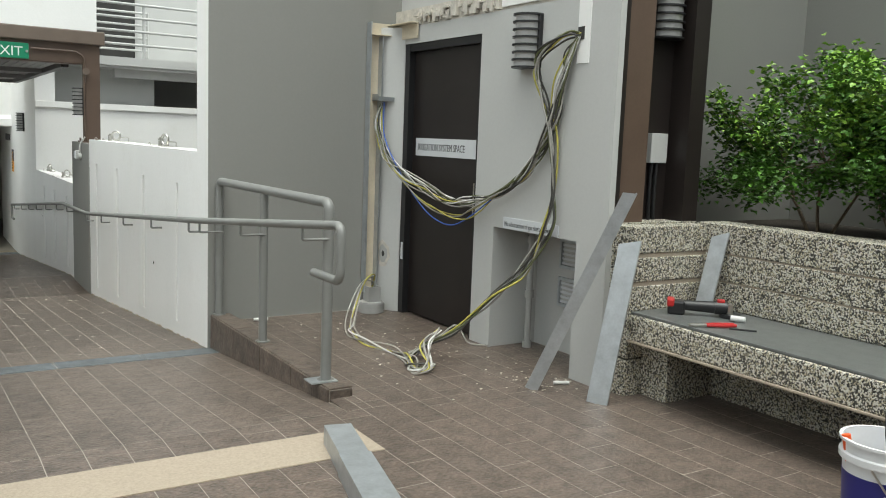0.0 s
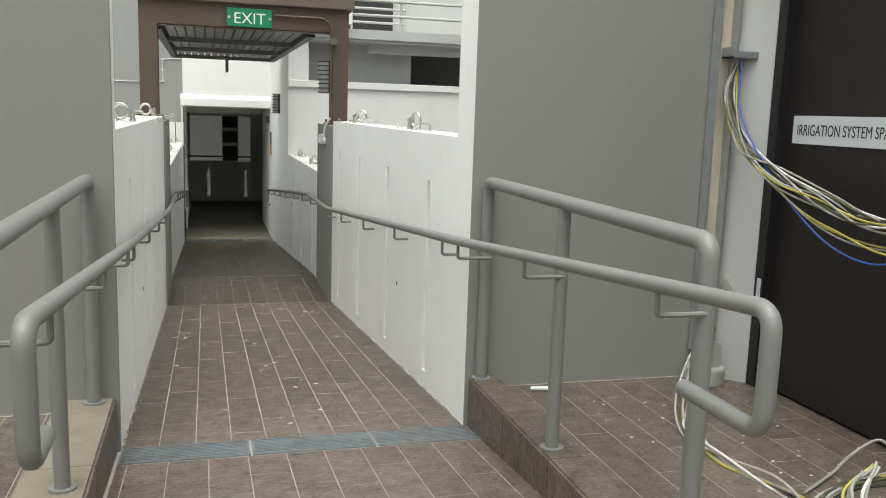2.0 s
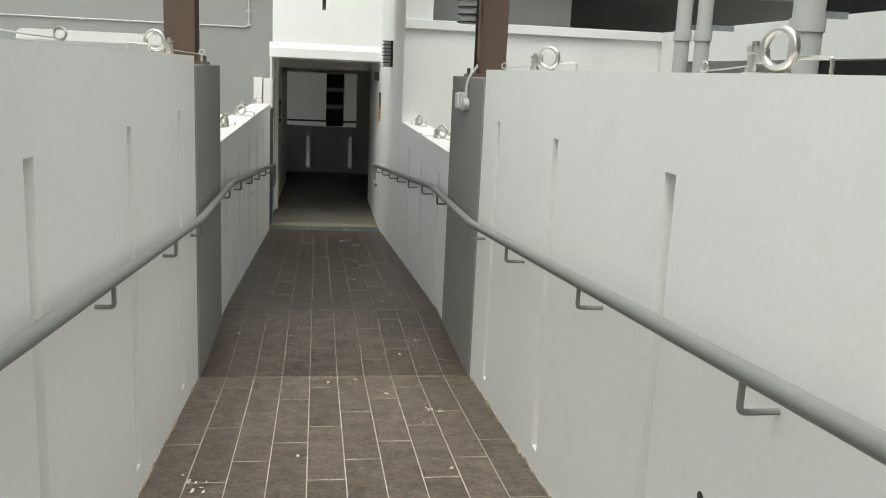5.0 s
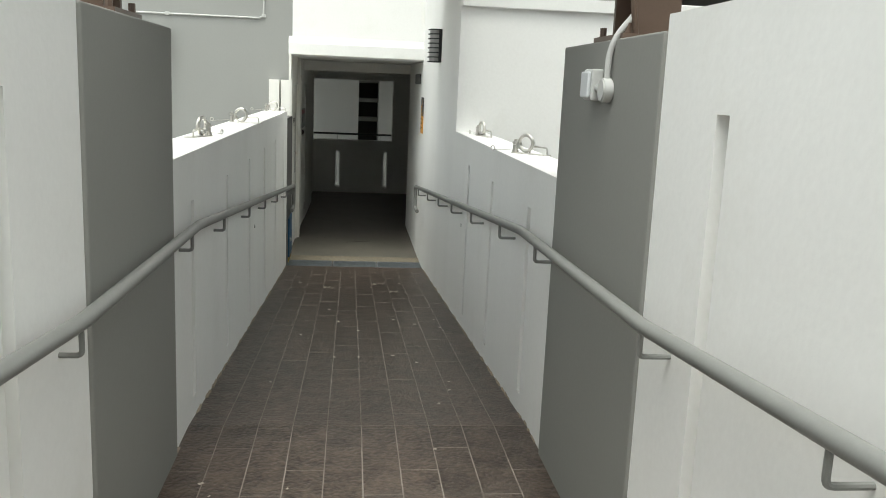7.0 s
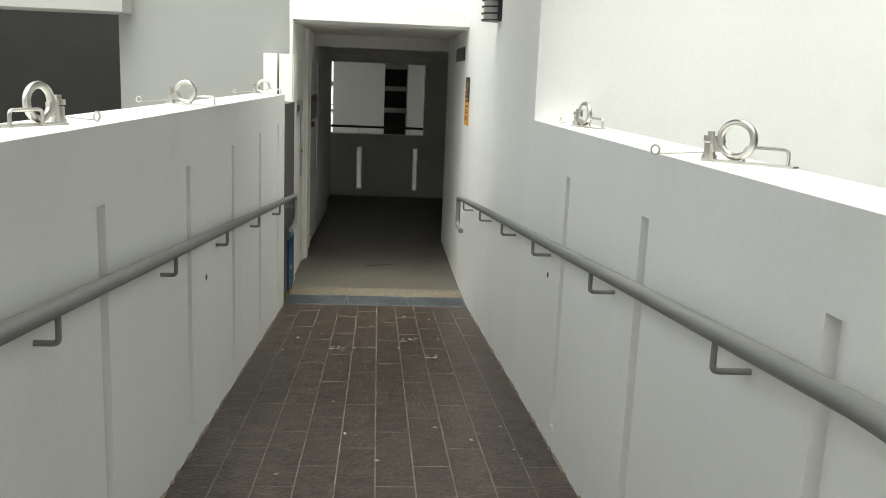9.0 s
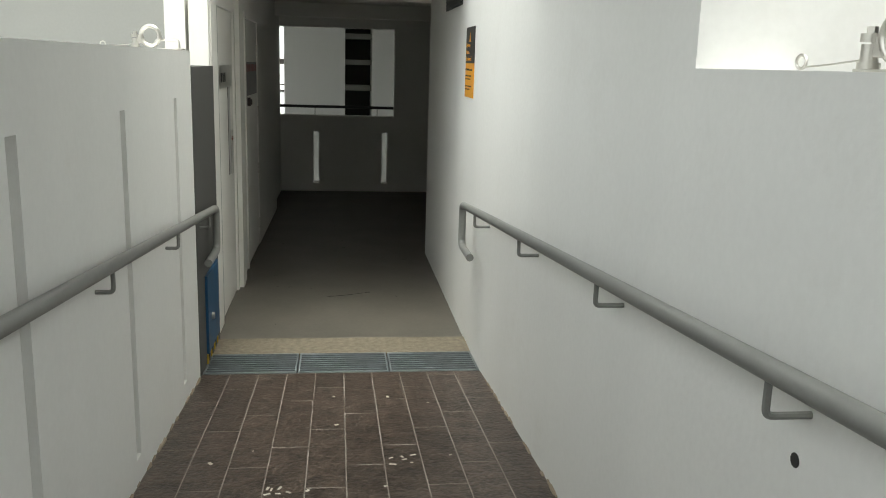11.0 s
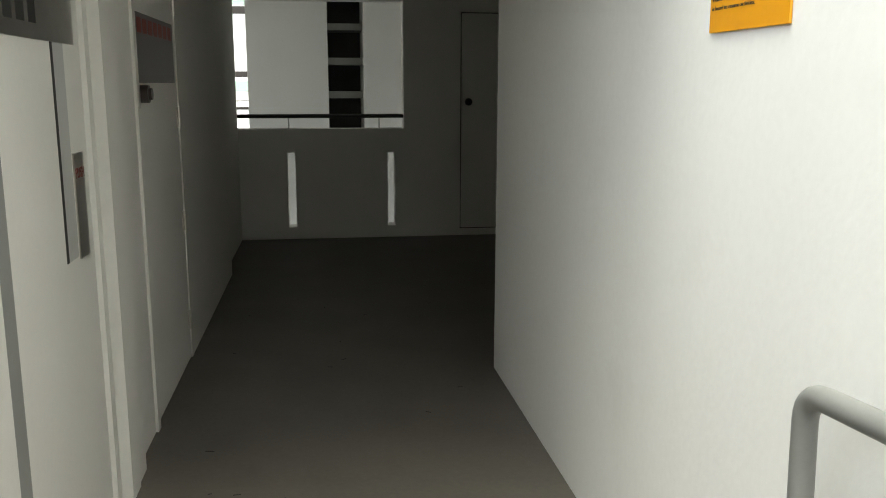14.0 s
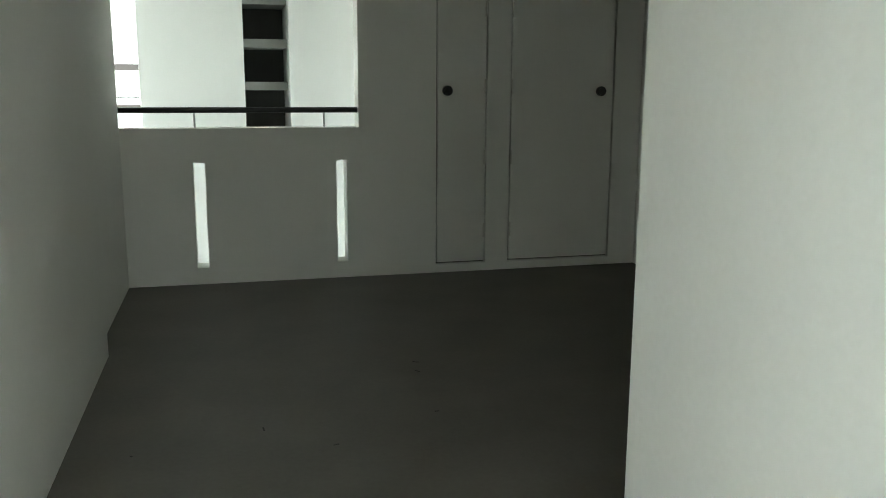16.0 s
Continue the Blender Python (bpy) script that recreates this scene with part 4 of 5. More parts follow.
pw = put("planter_wall", boxes((3.33, 3.98, 1.785, 2.06, -0.02, 0.93), (3.74, 4.12, 2.06, 2.35, -0.02, 0.93), (4.12, 4.2, YB0, 2.35, -0.02, 0.90)), PEBBLE, "pebble-wash planter wall behind the bench", "planter wall", "structure")
put("planter_soil", B(4.2, 5.6, YB0, 2.35, 0.4, 0.86), SOIL, "dark planter soil behind the bench", "soil", "structure")

cl = thing("steel_column", "brown steel column on the planter wall, its cable recess coloured dark for shade", "column", (3.75, 2.0, 0.93))
P("flange", B(3.335, 3.56, 1.815, 1.85, 0.93, 5.2), BROWN, cl, "brown flange")
# Recess and right flange: near-black brown, their shade put into the colour
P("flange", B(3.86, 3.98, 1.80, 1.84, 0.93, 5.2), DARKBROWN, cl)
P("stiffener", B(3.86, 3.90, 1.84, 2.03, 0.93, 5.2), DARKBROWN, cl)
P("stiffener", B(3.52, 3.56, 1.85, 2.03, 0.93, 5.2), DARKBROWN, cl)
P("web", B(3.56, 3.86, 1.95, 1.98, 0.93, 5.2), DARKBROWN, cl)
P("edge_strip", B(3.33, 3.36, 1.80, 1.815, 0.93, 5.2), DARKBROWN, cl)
jb = P("junction_box", B(3.69, 3.82, 1.91, 1.95, 1.26, 1.43, bevel=0.004), PALEGREY, cl, "grey junction box")
for x in (3.72, 3.76):
    P("cable", T([(x, 1.93, 0.93), (x - 0.006, 1.93, 1.1), (x, 1.93, 1.26)], 0.011, 8), BLACK, cl, "", True)

gr = thing("angle_grinder", "red and black cordless angle grinder lying on the bench", "angle grinder", (3.6, 1.3, 0.47))
R = Matrix.Translation((3.62, 1.42, 0.47)) @ Matrix.Rotation(radians(-46), 4, "Z")
bm = bmesh.new(); box(bm, -0.16, -0.07, -0.04, 0.04, 0.0, 0.075, bevel=0.012)
part("battery", bm, BLACK, gr)
bm = bmesh.new(); box(bm, -0.165, -0.125, -0.043, 0.043, 0.04, 0.085, bevel=0.01)
part("battery_clip", bm, RED, gr, "red plastic housing")
bm = bmesh.new(); cyl(bm, (0.0, 0, 0.05), 0.027, 0.16, 16, "x", 0.032, bevel=0.004)
part("grip", bm, BLACK, gr, "", True)
bm = bmesh.new(); cyl(bm, (0.11, 0, 0.05), 0.036, 0.07, 16, "x", bevel=0.006)
part("gear_case", bm, BLACK, gr, "", True)
bm = bmesh.new(); box(bm, 0.09, 0.13, -0.02, 0.02, 0.075, 0.095, bevel=0.006)
part("switch", bm, RED, gr)
bm = bmesh.new(); cyl(bm, (0.16, 0, 0.012), 0.055, 0.02, 24)
part("guard", bm, BLACK, gr, "", True)
bm = bmesh.new(); cyl(bm, (0.155, 0, 0.045), 0.02, 0.05, 14)
part("spindle", bm, STAINLESS, gr, "", True)
gr.matrix_world = R
pr = thing("pliers", "red-handled pliers lying on the bench seat", "pliers", (3.48, 1.2, 0.47))
part("handle", T([(-0.02, 0.006, 0.012), (-0.09, 0.02, 0.012), (-0.17, 0.016, 0.012)], 0.009, 8), RED, pr, "red plastic grip", True)
part("handle", T([(-0.02, -0.006, 0.012), (-0.09, -0.016, 0.012), (-0.17, -0.012, 0.012)], 0.009, 8), RED, pr, "red plastic grip", True)
bm = bmesh.new(); box(bm, -0.025, 0.07, -0.012, 0.012, 0.004, 0.02, bevel=0.006)
part("jaw", bm, STAINLESS, pr)
pr.matrix_world = Matrix.Translation((3.40, 1.20, 0.47)) @ Matrix.Rotation(radians(155), 4, "Z")
put("screwdriver", T([(3.48, 1.10, 0.477), (3.56, 1.0, 0.477)], 0.005, 8), BLACK, "thin dark steel bit lying on the bench", "tool", smooth=True)
put("tape_roll", T([(3.66, 1.24, 0.487), (3.70, 1.18, 0.487)], 0.016, 14), W_WHT, "short white plastic tube on the bench", "tube", smooth=True)

bk = thing("paint_bucket", "white and blue plastic bucket holding tools", "bucket", (3.03, 0.01, 0))


def lathe(prof, n=36):
    bm = bmesh.new()
    rings = [[bm.verts.new((r * math.cos(2 * math.pi * i / n), r * math.sin(2 * math.pi * i / n), z)) for i in range(n)] for r, z in prof]
    for a, b in zip(rings, rings[1:]):
        for i in range(n):
            bm.faces.new((a[i], a[(i + 1) % n], b[(i + 1) % n], b[i]))
    bm.faces.new(rings[0][::-1])
    bmesh.ops.recalc_face_normals(bm, faces=bm.faces)
    return bm


part("wall", lathe([(0.125, 0), (0.138, 0.20), (0.142, 0.26), (0.155, 0.262), (0.156, 0.285), (0.146, 0.29), (0.148, 0.325), (0.158, 0.328), (0.158, 0.338), (0.145, 0.338), (0.132, 0.2), (0.12, 0.01)]), BUCKETW, bk, "", True)
part("print_band", lathe([(0.1275, 0.02), (0.1392, 0.2), (0.1400, 0.215), (0.137, 0.215)]), BUCKETB, bk, "dark blue printed band", True)
for i in range(3):
    a = radians(215 + i * 12)
    part("print_mark", B(-0.004, 0.004, -0.006, 0.006, 0.06 + 0.02 * i, 0.17, m=Matrix.Translation((0.136 * math.cos(a), 0.136 * math.sin(a), 0)) @ Matrix.Rotation(a, 4, "Z")), W_WHT, bk, "white printed mark")
part("handle", T([(0.155, 0, 0.27), (0.14, -0.09, 0.13), (0.05, -0.16, 0.05), (-0.08, -0.15, 0.08), (-0.15, -0.04, 0.26)], 0.004, 8), STAINLESS, bk, "", True)
part("trowel_grip", T([(-0.10, 0.06, 0.2), (-0.11, 0.09, 0.345)], 0.016, 10), mat("orange_plastic", (0.7, 0.1, 0.02), 0.4), bk, "orange plastic grip", True)
part("driver", T([(0.06, 0.0, 0.2), (0.06, 0.03, 0.33), (0.07, 0.045, 0.42)], 0.012, 10), BLACK, bk, "", True)
bk.matrix_world = Matrix.Translation((3.03, 0.01, 0.0))


def debris():
    bm = bmesh.new()
    for i in range(150):
        x, y = random.uniform(2.3, 3.25), random.uniform(1.9, 4.1)
        if random.random() < 0.3:
            x, y = random.uniform(2.9, 3.25), random.uniform(1.85, 2.3)
        s = random.uniform(0.002, 0.008)
        box(bm, x, x + s * 1.6, y, y + s, 0.0, s * 0.6, m=Matrix())
    put("plaster_crumbs", bm, PLASTER, "scattered plaster crumbs on the tiles", "debris", "stuff")
    put("conduit_offcut", T([(3.12, 1.98, 0.012), (3.2, 1.94, 0.012)], 0.011, 10), W_WHT, "short white conduit offcut on the tiles", "offcut", smooth=True)
    put("conduit_offcut", T([(2.15, 4.18, 0.012), (2.25, 4.16, 0.012)], 0.011, 10), W_WHT, "short white conduit offcut by the grey wall", "offcut", smooth=True)


debris()


# ---- shrubs ----
def shrub(at, seed, h, spread, leaves):
    rnd = random.Random(seed)
    t = thing("shrub", "leafy green shrub with thin pale stems in the planter", "shrub", at, "planter shrubs")
    wood, tips = bmesh.new(), []
    for s in range(4):
        a = rnd.uniform(0, 6.3)
        p = Vector((0.05 * math.cos(a), 0.05 * math.sin(a), -0.02))
        q = Vector((math.cos(a) * spread * 0.35, math.sin(a) * spread * 0.4, h * rnd.uniform(0.35, 0.5)))
        tube(wood, spline([p, p.lerp(q, 0.5) + Vector((rnd.uniform(-.04, .04), rnd.uniform(-.04, .04), 0)), q], 4), 0.011, 6, 0.006)
        for b in range(11):
            a2 = a + rnd.uniform(-1.8, 1.8)
            e = q + Vector((math.cos(a2) * spread * rnd.uniform(.2, .7), math.sin(a2) * spread * rnd.uniform(.2, .75), h * rnd.uniform(-.22, .5)))
            tube(wood, spline([q, q.lerp(e, .5) + Vector((0, 0, .03)), e], 3), 0.005, 5, 0.002)
            tips += [q.lerp(e, k) for k in (.35, .55, .75, .9, 1.0, 1.0)]
    part("stem", wood, BARK, t, "", True)
    for name, m, share, lift in (("foliage", LEAF, 0.72, 0), ("young_growth", TOPLEAF, 0.28, 1)):
        verts, faces = [], []
        pool = sorted(tips, key=lambda v: v.z)[len(tips) // 2:] if lift else tips
        for i in range(int(leaves * share * 1.5)):
            c = rnd.choice(pool) + Vector((rnd.gauss(0, .05), rnd.gauss(0, .05), rnd.gauss(0.02 * lift, .045)))
            L, w = rnd.uniform(.026, .05), rnd.uniform(.010, .018)
            r = Euler((rnd.uniform(-.7, .7), rnd.uniform(-.7, .5), rnd.uniform(0, 6.3))).to_matrix()
            k = len(verts)
            for u in ((0, 0, 0), (L * .25, w * .8, .005), (L * .6, w, .005), (L, 0, -.008), (L * .6, -w, .005), (L * .25, -w * .8, .005), (L * .45, 0, -.002)):
                verts.append(c + r @ Vector(u))
            faces += [(k + j, k + 6, k + (j + 1) % 6) for j in range(6)]
        me = bpy.data.meshes.new(name)
        me.from_pydata([tuple(v) for v in verts], [], faces)
        me.materials.append(m)
        ob = new(name, me)
        ob.parent = t
        tagged(ob, "", "", "", "stuff")


shrub((4.65, 1.45, 0.86), 3, 0.9, 0.7, 5000)
shrub((4.85, 1.05, 0.86), 8, 1.05, 0.7, 6000)
shrub((4.6, 0.6, 0.86), 5, 1.1, 0.65, 6000)
shrub((4.7, 0.0, 0.86), 6, 1.2, 0.65, 4000)
shrub((4.7, -0.8, 0.86), 9, 1.1, 0.65, 2000)


# ---- passage doors and fittings ----
def flush_door(y0, y1, name, label, plate, knob_y, hinge_y):
    d = thing(name, label, "door", (0.2, (y0 + y1) / 2, FLOOR2), "", "structure")
    x = XL - 0.02
    P("frame", boxes((x - 0.12, x + 0.012, y0, y0 + (0.25 if y0 < 18 else 0.05), FLOOR2, 0.98), (x - 0.12, x + (0.012 if y0 < 18 else 0.002), y1 - 0.05, y1, FLOOR2, 0.98), (x - 0.12, x + 0.012, y0 + 0.05, y1 - 0.05, 0.93, 0.98)), CREAM, d, "white-painted timber frame")
    P("leaf", B(x - 0.05, x - 0.004, y0 + (0.253 if y0 < 18 else 0.053), y1 - 0.053, FLOOR2 + 0.008, 0.927), CREAM, d)
    P("name_plate", B(x - 0.004, x, y0 + (0.40 if y0 < 18 else 0.1), y1 - 0.12, plate[0], plate[1]), STAINLESS if y0 < 18 else DARKPLATE, d, "steel door plate")
    for z in (-0.93, -0.4, 0.13, 0.68) if hinge_y else ():
        bm = bmesh.new()
        cyl(bm, (x + 0.004, hinge_y, z), 0.007, 0.10, 10)
        box(bm, x - 0.004, x + 0.0005, hinge_y - 0.03, hinge_y, z - 0.05, z + 0.05)
        P("hinge", bm, STAINLESS, d)
    return d


d1 = flush_door(17.04, 18.2, "door_1", "closed white flush door with a long steel pull plate", (0.41, 0.56), 0, 0)
P("pull_plate", B(0.256, 0.262, 17.98, 18.08, -0.22, 0.095), STAINLESS, d1, "brushed steel push plate")
P("edge_groove", B(0.256, 0.2585, 17.87, 17.97, -0.21, 0.44), PALEGREY, d1)
P("panel_slit", B(0.256, 0.2592, 17.85, 17.87, -0.21, 0.44), DARK, d1)
text("PUSH", 0.045, pose(0.2625 - 0.2, 17.985 - 17.62, 0.02 - FLOOR2, 90, 0, 90), mat("push_letters", (0.2, 0.05, 0.04), 0.5), d1, squeeze=0.85)
for i in range(4):
    P("lettering_bar", B(0.2602, 0.261, 17.50 + i * 0.09, 17.56 + i * 0.09, 0.45, 0.51), INK, d1)
pier = put("wall_pier_trim", boxes((XL - 0.02, XL + 0.02, 18.24, 18.36, FLOOR2, 1.27), (XL - 0.02, XL + 0.012, 18.36, 18.5, FLOOR2, 1.27)), CREAM, "white timber trim on the pier between the doors", "trim", "structure")
d2 = flush_door(18.86, 19.93, "door_2", "closed white flush door with a reddish warning plate", (0.30, 0.58), 0, 19.86)
bars = [P("warning_bar", B(0.2602, 0.261, 18.99 + i * 0.115, 19.07 + i * 0.115, 0.50, 0.56), mat("warning_red", (0.25, 0.03, 0.025), 0.5), d2, "dull red lettering bar") for i in range(7)]
bm = bmesh.new()
cyl(bm, (0.275, 18.99, 0.255), 0.036, 0.06, 20, "x", bevel=0.012)
P("knob", bm, DARKPLATE, d2, "", True)
P("latch_plate", B(0.272, 0.276, 18.87, 18.90, 0.20, 0.29), STAINLESS, d2)


def slant(ob):
    """Turns the passage's left wall and its doors slightly into the passage."""
    for o in [ob] + list(ob.children_recursive):
        if o.type == "MESH":
            base = Vector()
            p = o.parent
            while p:
                base += p.matrix_basis.translation
                p = p.parent
            for v in o.data.vertices:
                v.co.x += 0.011 * max(0.0, v.co.y + base.y - 17.9)


for ob in (wall_left, pier, d1, d2):
    slant(ob)

for x0, x1, kx, hx in ((2.325, 2.69, 2.40, 2.675), (2.86, 3.65, 3.54, 2.872)):
    c = thing("cabinet_door", "off-white flush riser cupboard door with a round knob", "cupboard door", ((x0 + x1) / 2, 23.4, -1.08), "riser cupboard doors")
    P("leaf", B(x0 + 0.011, x1 - 0.011, 23.404, 23.43, -1.072, 0.94), CREAM, c)
    bm = bmesh.new()
    cyl(bm, (kx, 23.385, 0.13), 0.034, 0.045, 20, "y", bevel=0.008)
    P("knob", bm, BLACK, c, "dark round knob", True)
    for z in (-0.85, -0.33, 0.16, 0.68):
        bm = bmesh.new()
        cyl(bm, (hx, 23.396, z), 0.007, 0.1, 8)
        P("hinge", bm, STAINLESS, c)
    # Near-black sheet behind the leaf paints the shadow in its gaps
    put("door_gap", B(x0, x1, 23.44, 23.45, -1.085, 0.95), DARK, "near-black sheet colouring the shadow gap round the cupboard door", "gap", "structure")

er = thing("opening_rail", "dark tubular rail across the end opening", "railing", (1.0, 23.45, -0.01))
P("rail", T([(0.205, 23.46, 0.0), (1.785, 23.46, 0.0)], 0.019, 12), BLACK, er, "", True)
for x in (0.72, 1.56):
    P("post", T([(x, 23.46, -0.115), (x, 23.46, 0.0)], 0.006, 8), MIDGREY, er, "", True)

hb = thing("service_hatch", "blue steel hatch with hazard stripes in the grey wall end", "hatch", (XL, 16.65, -0.8))
P("door", B(XL + 0.004, XL + 0.02, 16.42, 16.86, -1.06, -0.6, bevel=0.004), BLUE, hb)
bm = bmesh.new()
cyl(bm, (XL + 0.025, 16.56, -0.87), 0.022, 0.02, 16, "x", bevel=0.004)
P("lock", bm, STAINLESS, hb, "", True)
for i in range(7):
    P("hazard_stripe", B(XL + 0.004, XL + 0.012, 16.42 + i * 0.065, 16.45 + i * 0.065, -1.12, -1.065), YELLOW if i % 2 == 0 else BLACK, hb)

ps = thing("warning_poster", "black and orange lightning warning poster on the white wall", "poster", (1.848, 17.07, 0.62))
P("upper", B(1.843, 1.8485, 16.86, 17.19, 0.62, 0.84), INK, ps, "black upper half")
lo = P("lower", B(1.843, 1.8485, 16.86, 17.19, 0.41, 0.62), ORANGE, ps, "orange lower half")
for i, (w, sz) in enumerate((("Lightning", 0.034), ("Flashes,", 0.034), ("Go indoors!", 0.034))):
    text(w, sz, pose(-0.0055, 0.105, 0.10 - 0.042 * i, 90, 0, -90), ORANGE, ps, squeeze=1.3)
bm = bmesh.new()
prism(bm, [(17.0, 0.75), (17.06, 0.75), (17.03, 0.81)], "x", 1.8424, 1.843)
P("warning_triangle", bm, ORANGE, ps)
for i, (w, sz) in enumerate((("STOP All outdoor activities", 0.019), ("Seek shelter in a substantial building", 0.0125), ("or metal bodied hard-top vehicle.", 0.0125), ("Wait 30 minutes after the last thunder", 0.0125), ("is heard to resume activities.", 0.0125))):
    text(w, sz, pose(-0.0055, 0.11, -0.045 - (0.036 * i if i < 2 else 0.036 + 0.019 * (i - 1) + (0.025 if i > 2 else 0)), 90, 0, -90), INK, ps, squeeze=1.3)

vb = thing("black_vent", "black louvred vent plate high on the white wall", "vent", (1.848, 17.85, 1.07))
P("plate", B(1.842, 1.849, 17.45, 18.3, 1.0, 1.13), BLACK, vb)
for i in range(5):
    P("slat", B(1.836, 1.843, 17.47, 18.28, 1.012 + i * 0.023, 1.022 + i * 0.023), BLACK, vb)
# Discs on the wall face, coloured near black for the holes' shade
for i, (x, y, z) in enumerate(((1.85, 12.96, -0.07), (XL, 12.96, -0.12), (1.85, 5.85, 0.2), (XL, 5.85, 0.2))):
    bm = bmesh.new()
    cyl(bm, (x, y, z), 0.014, 0.004, 12, "x")
    put("weep_hole", bm, DARK, "small near-black disc for the shade in a weep hole of the white wall", "hole")

# ---- light well right of the ramp ----
# Left part stands forward so that it catches more sky light
put("wall_upper_recess", boxes((XR + 0.3, 3.84, 14.1, 14.3, 1.2, 2.32), (XR + 0.3, 7.5, 15.2, 15.4, 1.2, 6), (XR + 0.3, 7.5, 13.8, 15.2, 1.1, 1.2)), PALEGREY, "grey recessed wall above the coping", "wall", "structure")
# Darker grey paints the shade of an open part of the recess
put("wall_dark_panel", B(3.85, 7.4, 15.17, 15.2, 1.2, 2.3), GREY, "darker grey sheet standing in for the shaded opening in the recess", "wall panel", "structure")
put("slab_walkway", boxes((2.15, 7.5, 13.5, 15.2, 2.32, 2.47), (2.15, 7.5, 13.46, 13.5, 2.36, 2.50), (3.1, 7.5, 13.7, 13.9, 2.18, 2.32)), PALEGREY, "grey concrete access walkway slab", "slab", "structure")
put("wall_upper_white", B(XL, 2.75, 13.30, 13.5, 2.55, 4.4), WHITE, "white upper wall above the roof", "wall", "structure")
ar = thing("walkway_railing", "pale grey horizontal tube railing on the upper walkway", "railing", (3, 13.55, 2.5))
for z in (2.72, 2.94, 3.16, 3.38):
    P("rail", T([(2.2, 13.56, z), (7.4, 13.56, z)], 0.022, 10), PALEGREY, ar, "", True)
for x in (2.3, 3.55, 4.8, 6.05, 7.3):
    P("post", T([(x, 13.58, 2.47), (x, 13.58, 3.4)], 0.026, 10), PALEGREY, ar, "", True)
gt = thing("railing_gate", "pale grey tube gate behind the walkway railing", "gate", (3.1, 14.6, 2.47))
for z in (2.72, 2.94, 3.16, 3.38):
    P("rail", T([(2.95, 14.6, z), (3.85, 14.6, z)], 0.02, 10), PALEGREY, gt, "", True)
for x in (2.95, 3.85):
    P("post", T([(x, 14.6, 2.47), (x, 14.6, 3.4)], 0.02, 10), PALEGREY, gt, "", True)
# Thin near-black sheet that paints the doorway's shade
put("door_recess_dark", B(3.0, 3.75, 15.15, 15.2, 2.47, 4.5), DARK, "near-black sheet for the shaded doorway behind the walkway gate", "doorway", "structure")
put("wall_well_side", boxes((4.75, 4.95, 6.5, 13.52, 1.40, 1.72), (4.75, 4.95, 13.0, 13.52, -3.2, 1.4), (4.75, 4.95, 5.0, 6.5, -3.2, 5.2)), WHITE, "white side wall of the light well with a dark opening", "wall", "structure")
put("wall_well_pilaster", B(4.71, 4.75, 5.6, 6.1, -3.2, 5.2), MIDGREY, "grey pilaster on the light-well wall", "pilaster", "structure")
# Coloured near black in place of the gallery's shade
put("wall_well_inner", B(6.4, 6.6, 4.7, 13.52, -3.2, 3.4), DARK, "wall coloured near black for the shade beyond the light-well opening", "wall", "structure")
put("wall_well_near", B(XR + 0.26, 6.6, 4.7, 4.9, -3.2, 5.2), GREY, "back of the grey wall", "wall", "structure")
put("slab_well_top", B(4.75, 6.6, 5.0, 13.5, 3.0, 3.2), PALEGREY, "concrete slab over the side gallery", "slab", "structure")
for i, (x, y, pr_) in enumerate(((3.86, 10.9, 0.06), (3.99, 10.8, 0.06), (3.88, 9.1, 0.095))):
    p = thing("drain_pipe", "grey painted vertical drain pipe on the light-well wall", "pipe", (x, y, 0), "drain pipes")
    P("pipe", T([(x, y, -3.2), (x, y, 4.6)], pr_, 18), PALEGREY, p, "", True)
    for z in (0.9, 1.55, 2.6):
        bm = bmesh.new()
        cyl(bm, (x, y, z), pr_ + 0.01, 0.08, 18)
        P("coupling", bm, PALEGREY, p, "", True)
    P("clip", B(x + pr_ - 0.01, x + 0.25, y - 0.02, y + 0.02, 1.6, 1.64), GALV, p)

# conduit on the left building wall
cd = thing("wall_conduit", "thin painted conduit running along the pale grey wall", "conduit", (-1, 17.19, 1.7))
P("tube", T([(-3.6, 17.19, 1.69), (-0.12, 17.19, 1.69), (-0.08, 17.19, 1.73), (-0.08, 17.19, 2.1), (0.02, 17.19, 2.12), (0.24, 17.19, 2.12)], 0.011, 8, fillet=0.03), PALEGREY, cd, "", True)
for p in ((-0.08, 1.72), (-0.08, 1.92), (-0.08, 2.1), (-2.4, 1.69), (-1.2, 1.69)):
    P("saddle", B(p[0] - 0.025, p[0] + 0.025, 17.175, 17.2, p[1] - 0.02, p[1] + 0.02, bevel=0.004), PALEGREY, cd)

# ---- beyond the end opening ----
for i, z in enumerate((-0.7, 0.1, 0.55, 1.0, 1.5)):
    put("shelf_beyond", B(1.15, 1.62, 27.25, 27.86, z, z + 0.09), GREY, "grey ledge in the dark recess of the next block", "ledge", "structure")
# Sheet coloured near black to paint the recess's shade
put("recess_dark", B(1.15, 1.62, 27.86, 27.9, -2.5, 2.6), DARK, "back of the recess, coloured near black for its shade", "wall", "structure")
# Unseen slab, added to block sky light beyond the opening
put("slab_beyond", B(-1.1, 5.7, 23.58, 28.2, 1.7, 1.9), PALEGREY, "unseen slab added over the space beyond the opening to dim it", "slab", "structure")
fr = thing("gallery_window", "white gallery front with dark window rails in the gap", "window", (-1.5, 40.0, -2.5))
P("upper_panel", B(-4.0, -0.2, 40.0, 40.15, 0.62, 2.16), BUCKETW, fr, "white upper panel")
P("lower_panel", B(-4.0, -0.2, 40.0, 40.15, -2.5, -0.42), BUCKETW, fr, "white parapet panel")
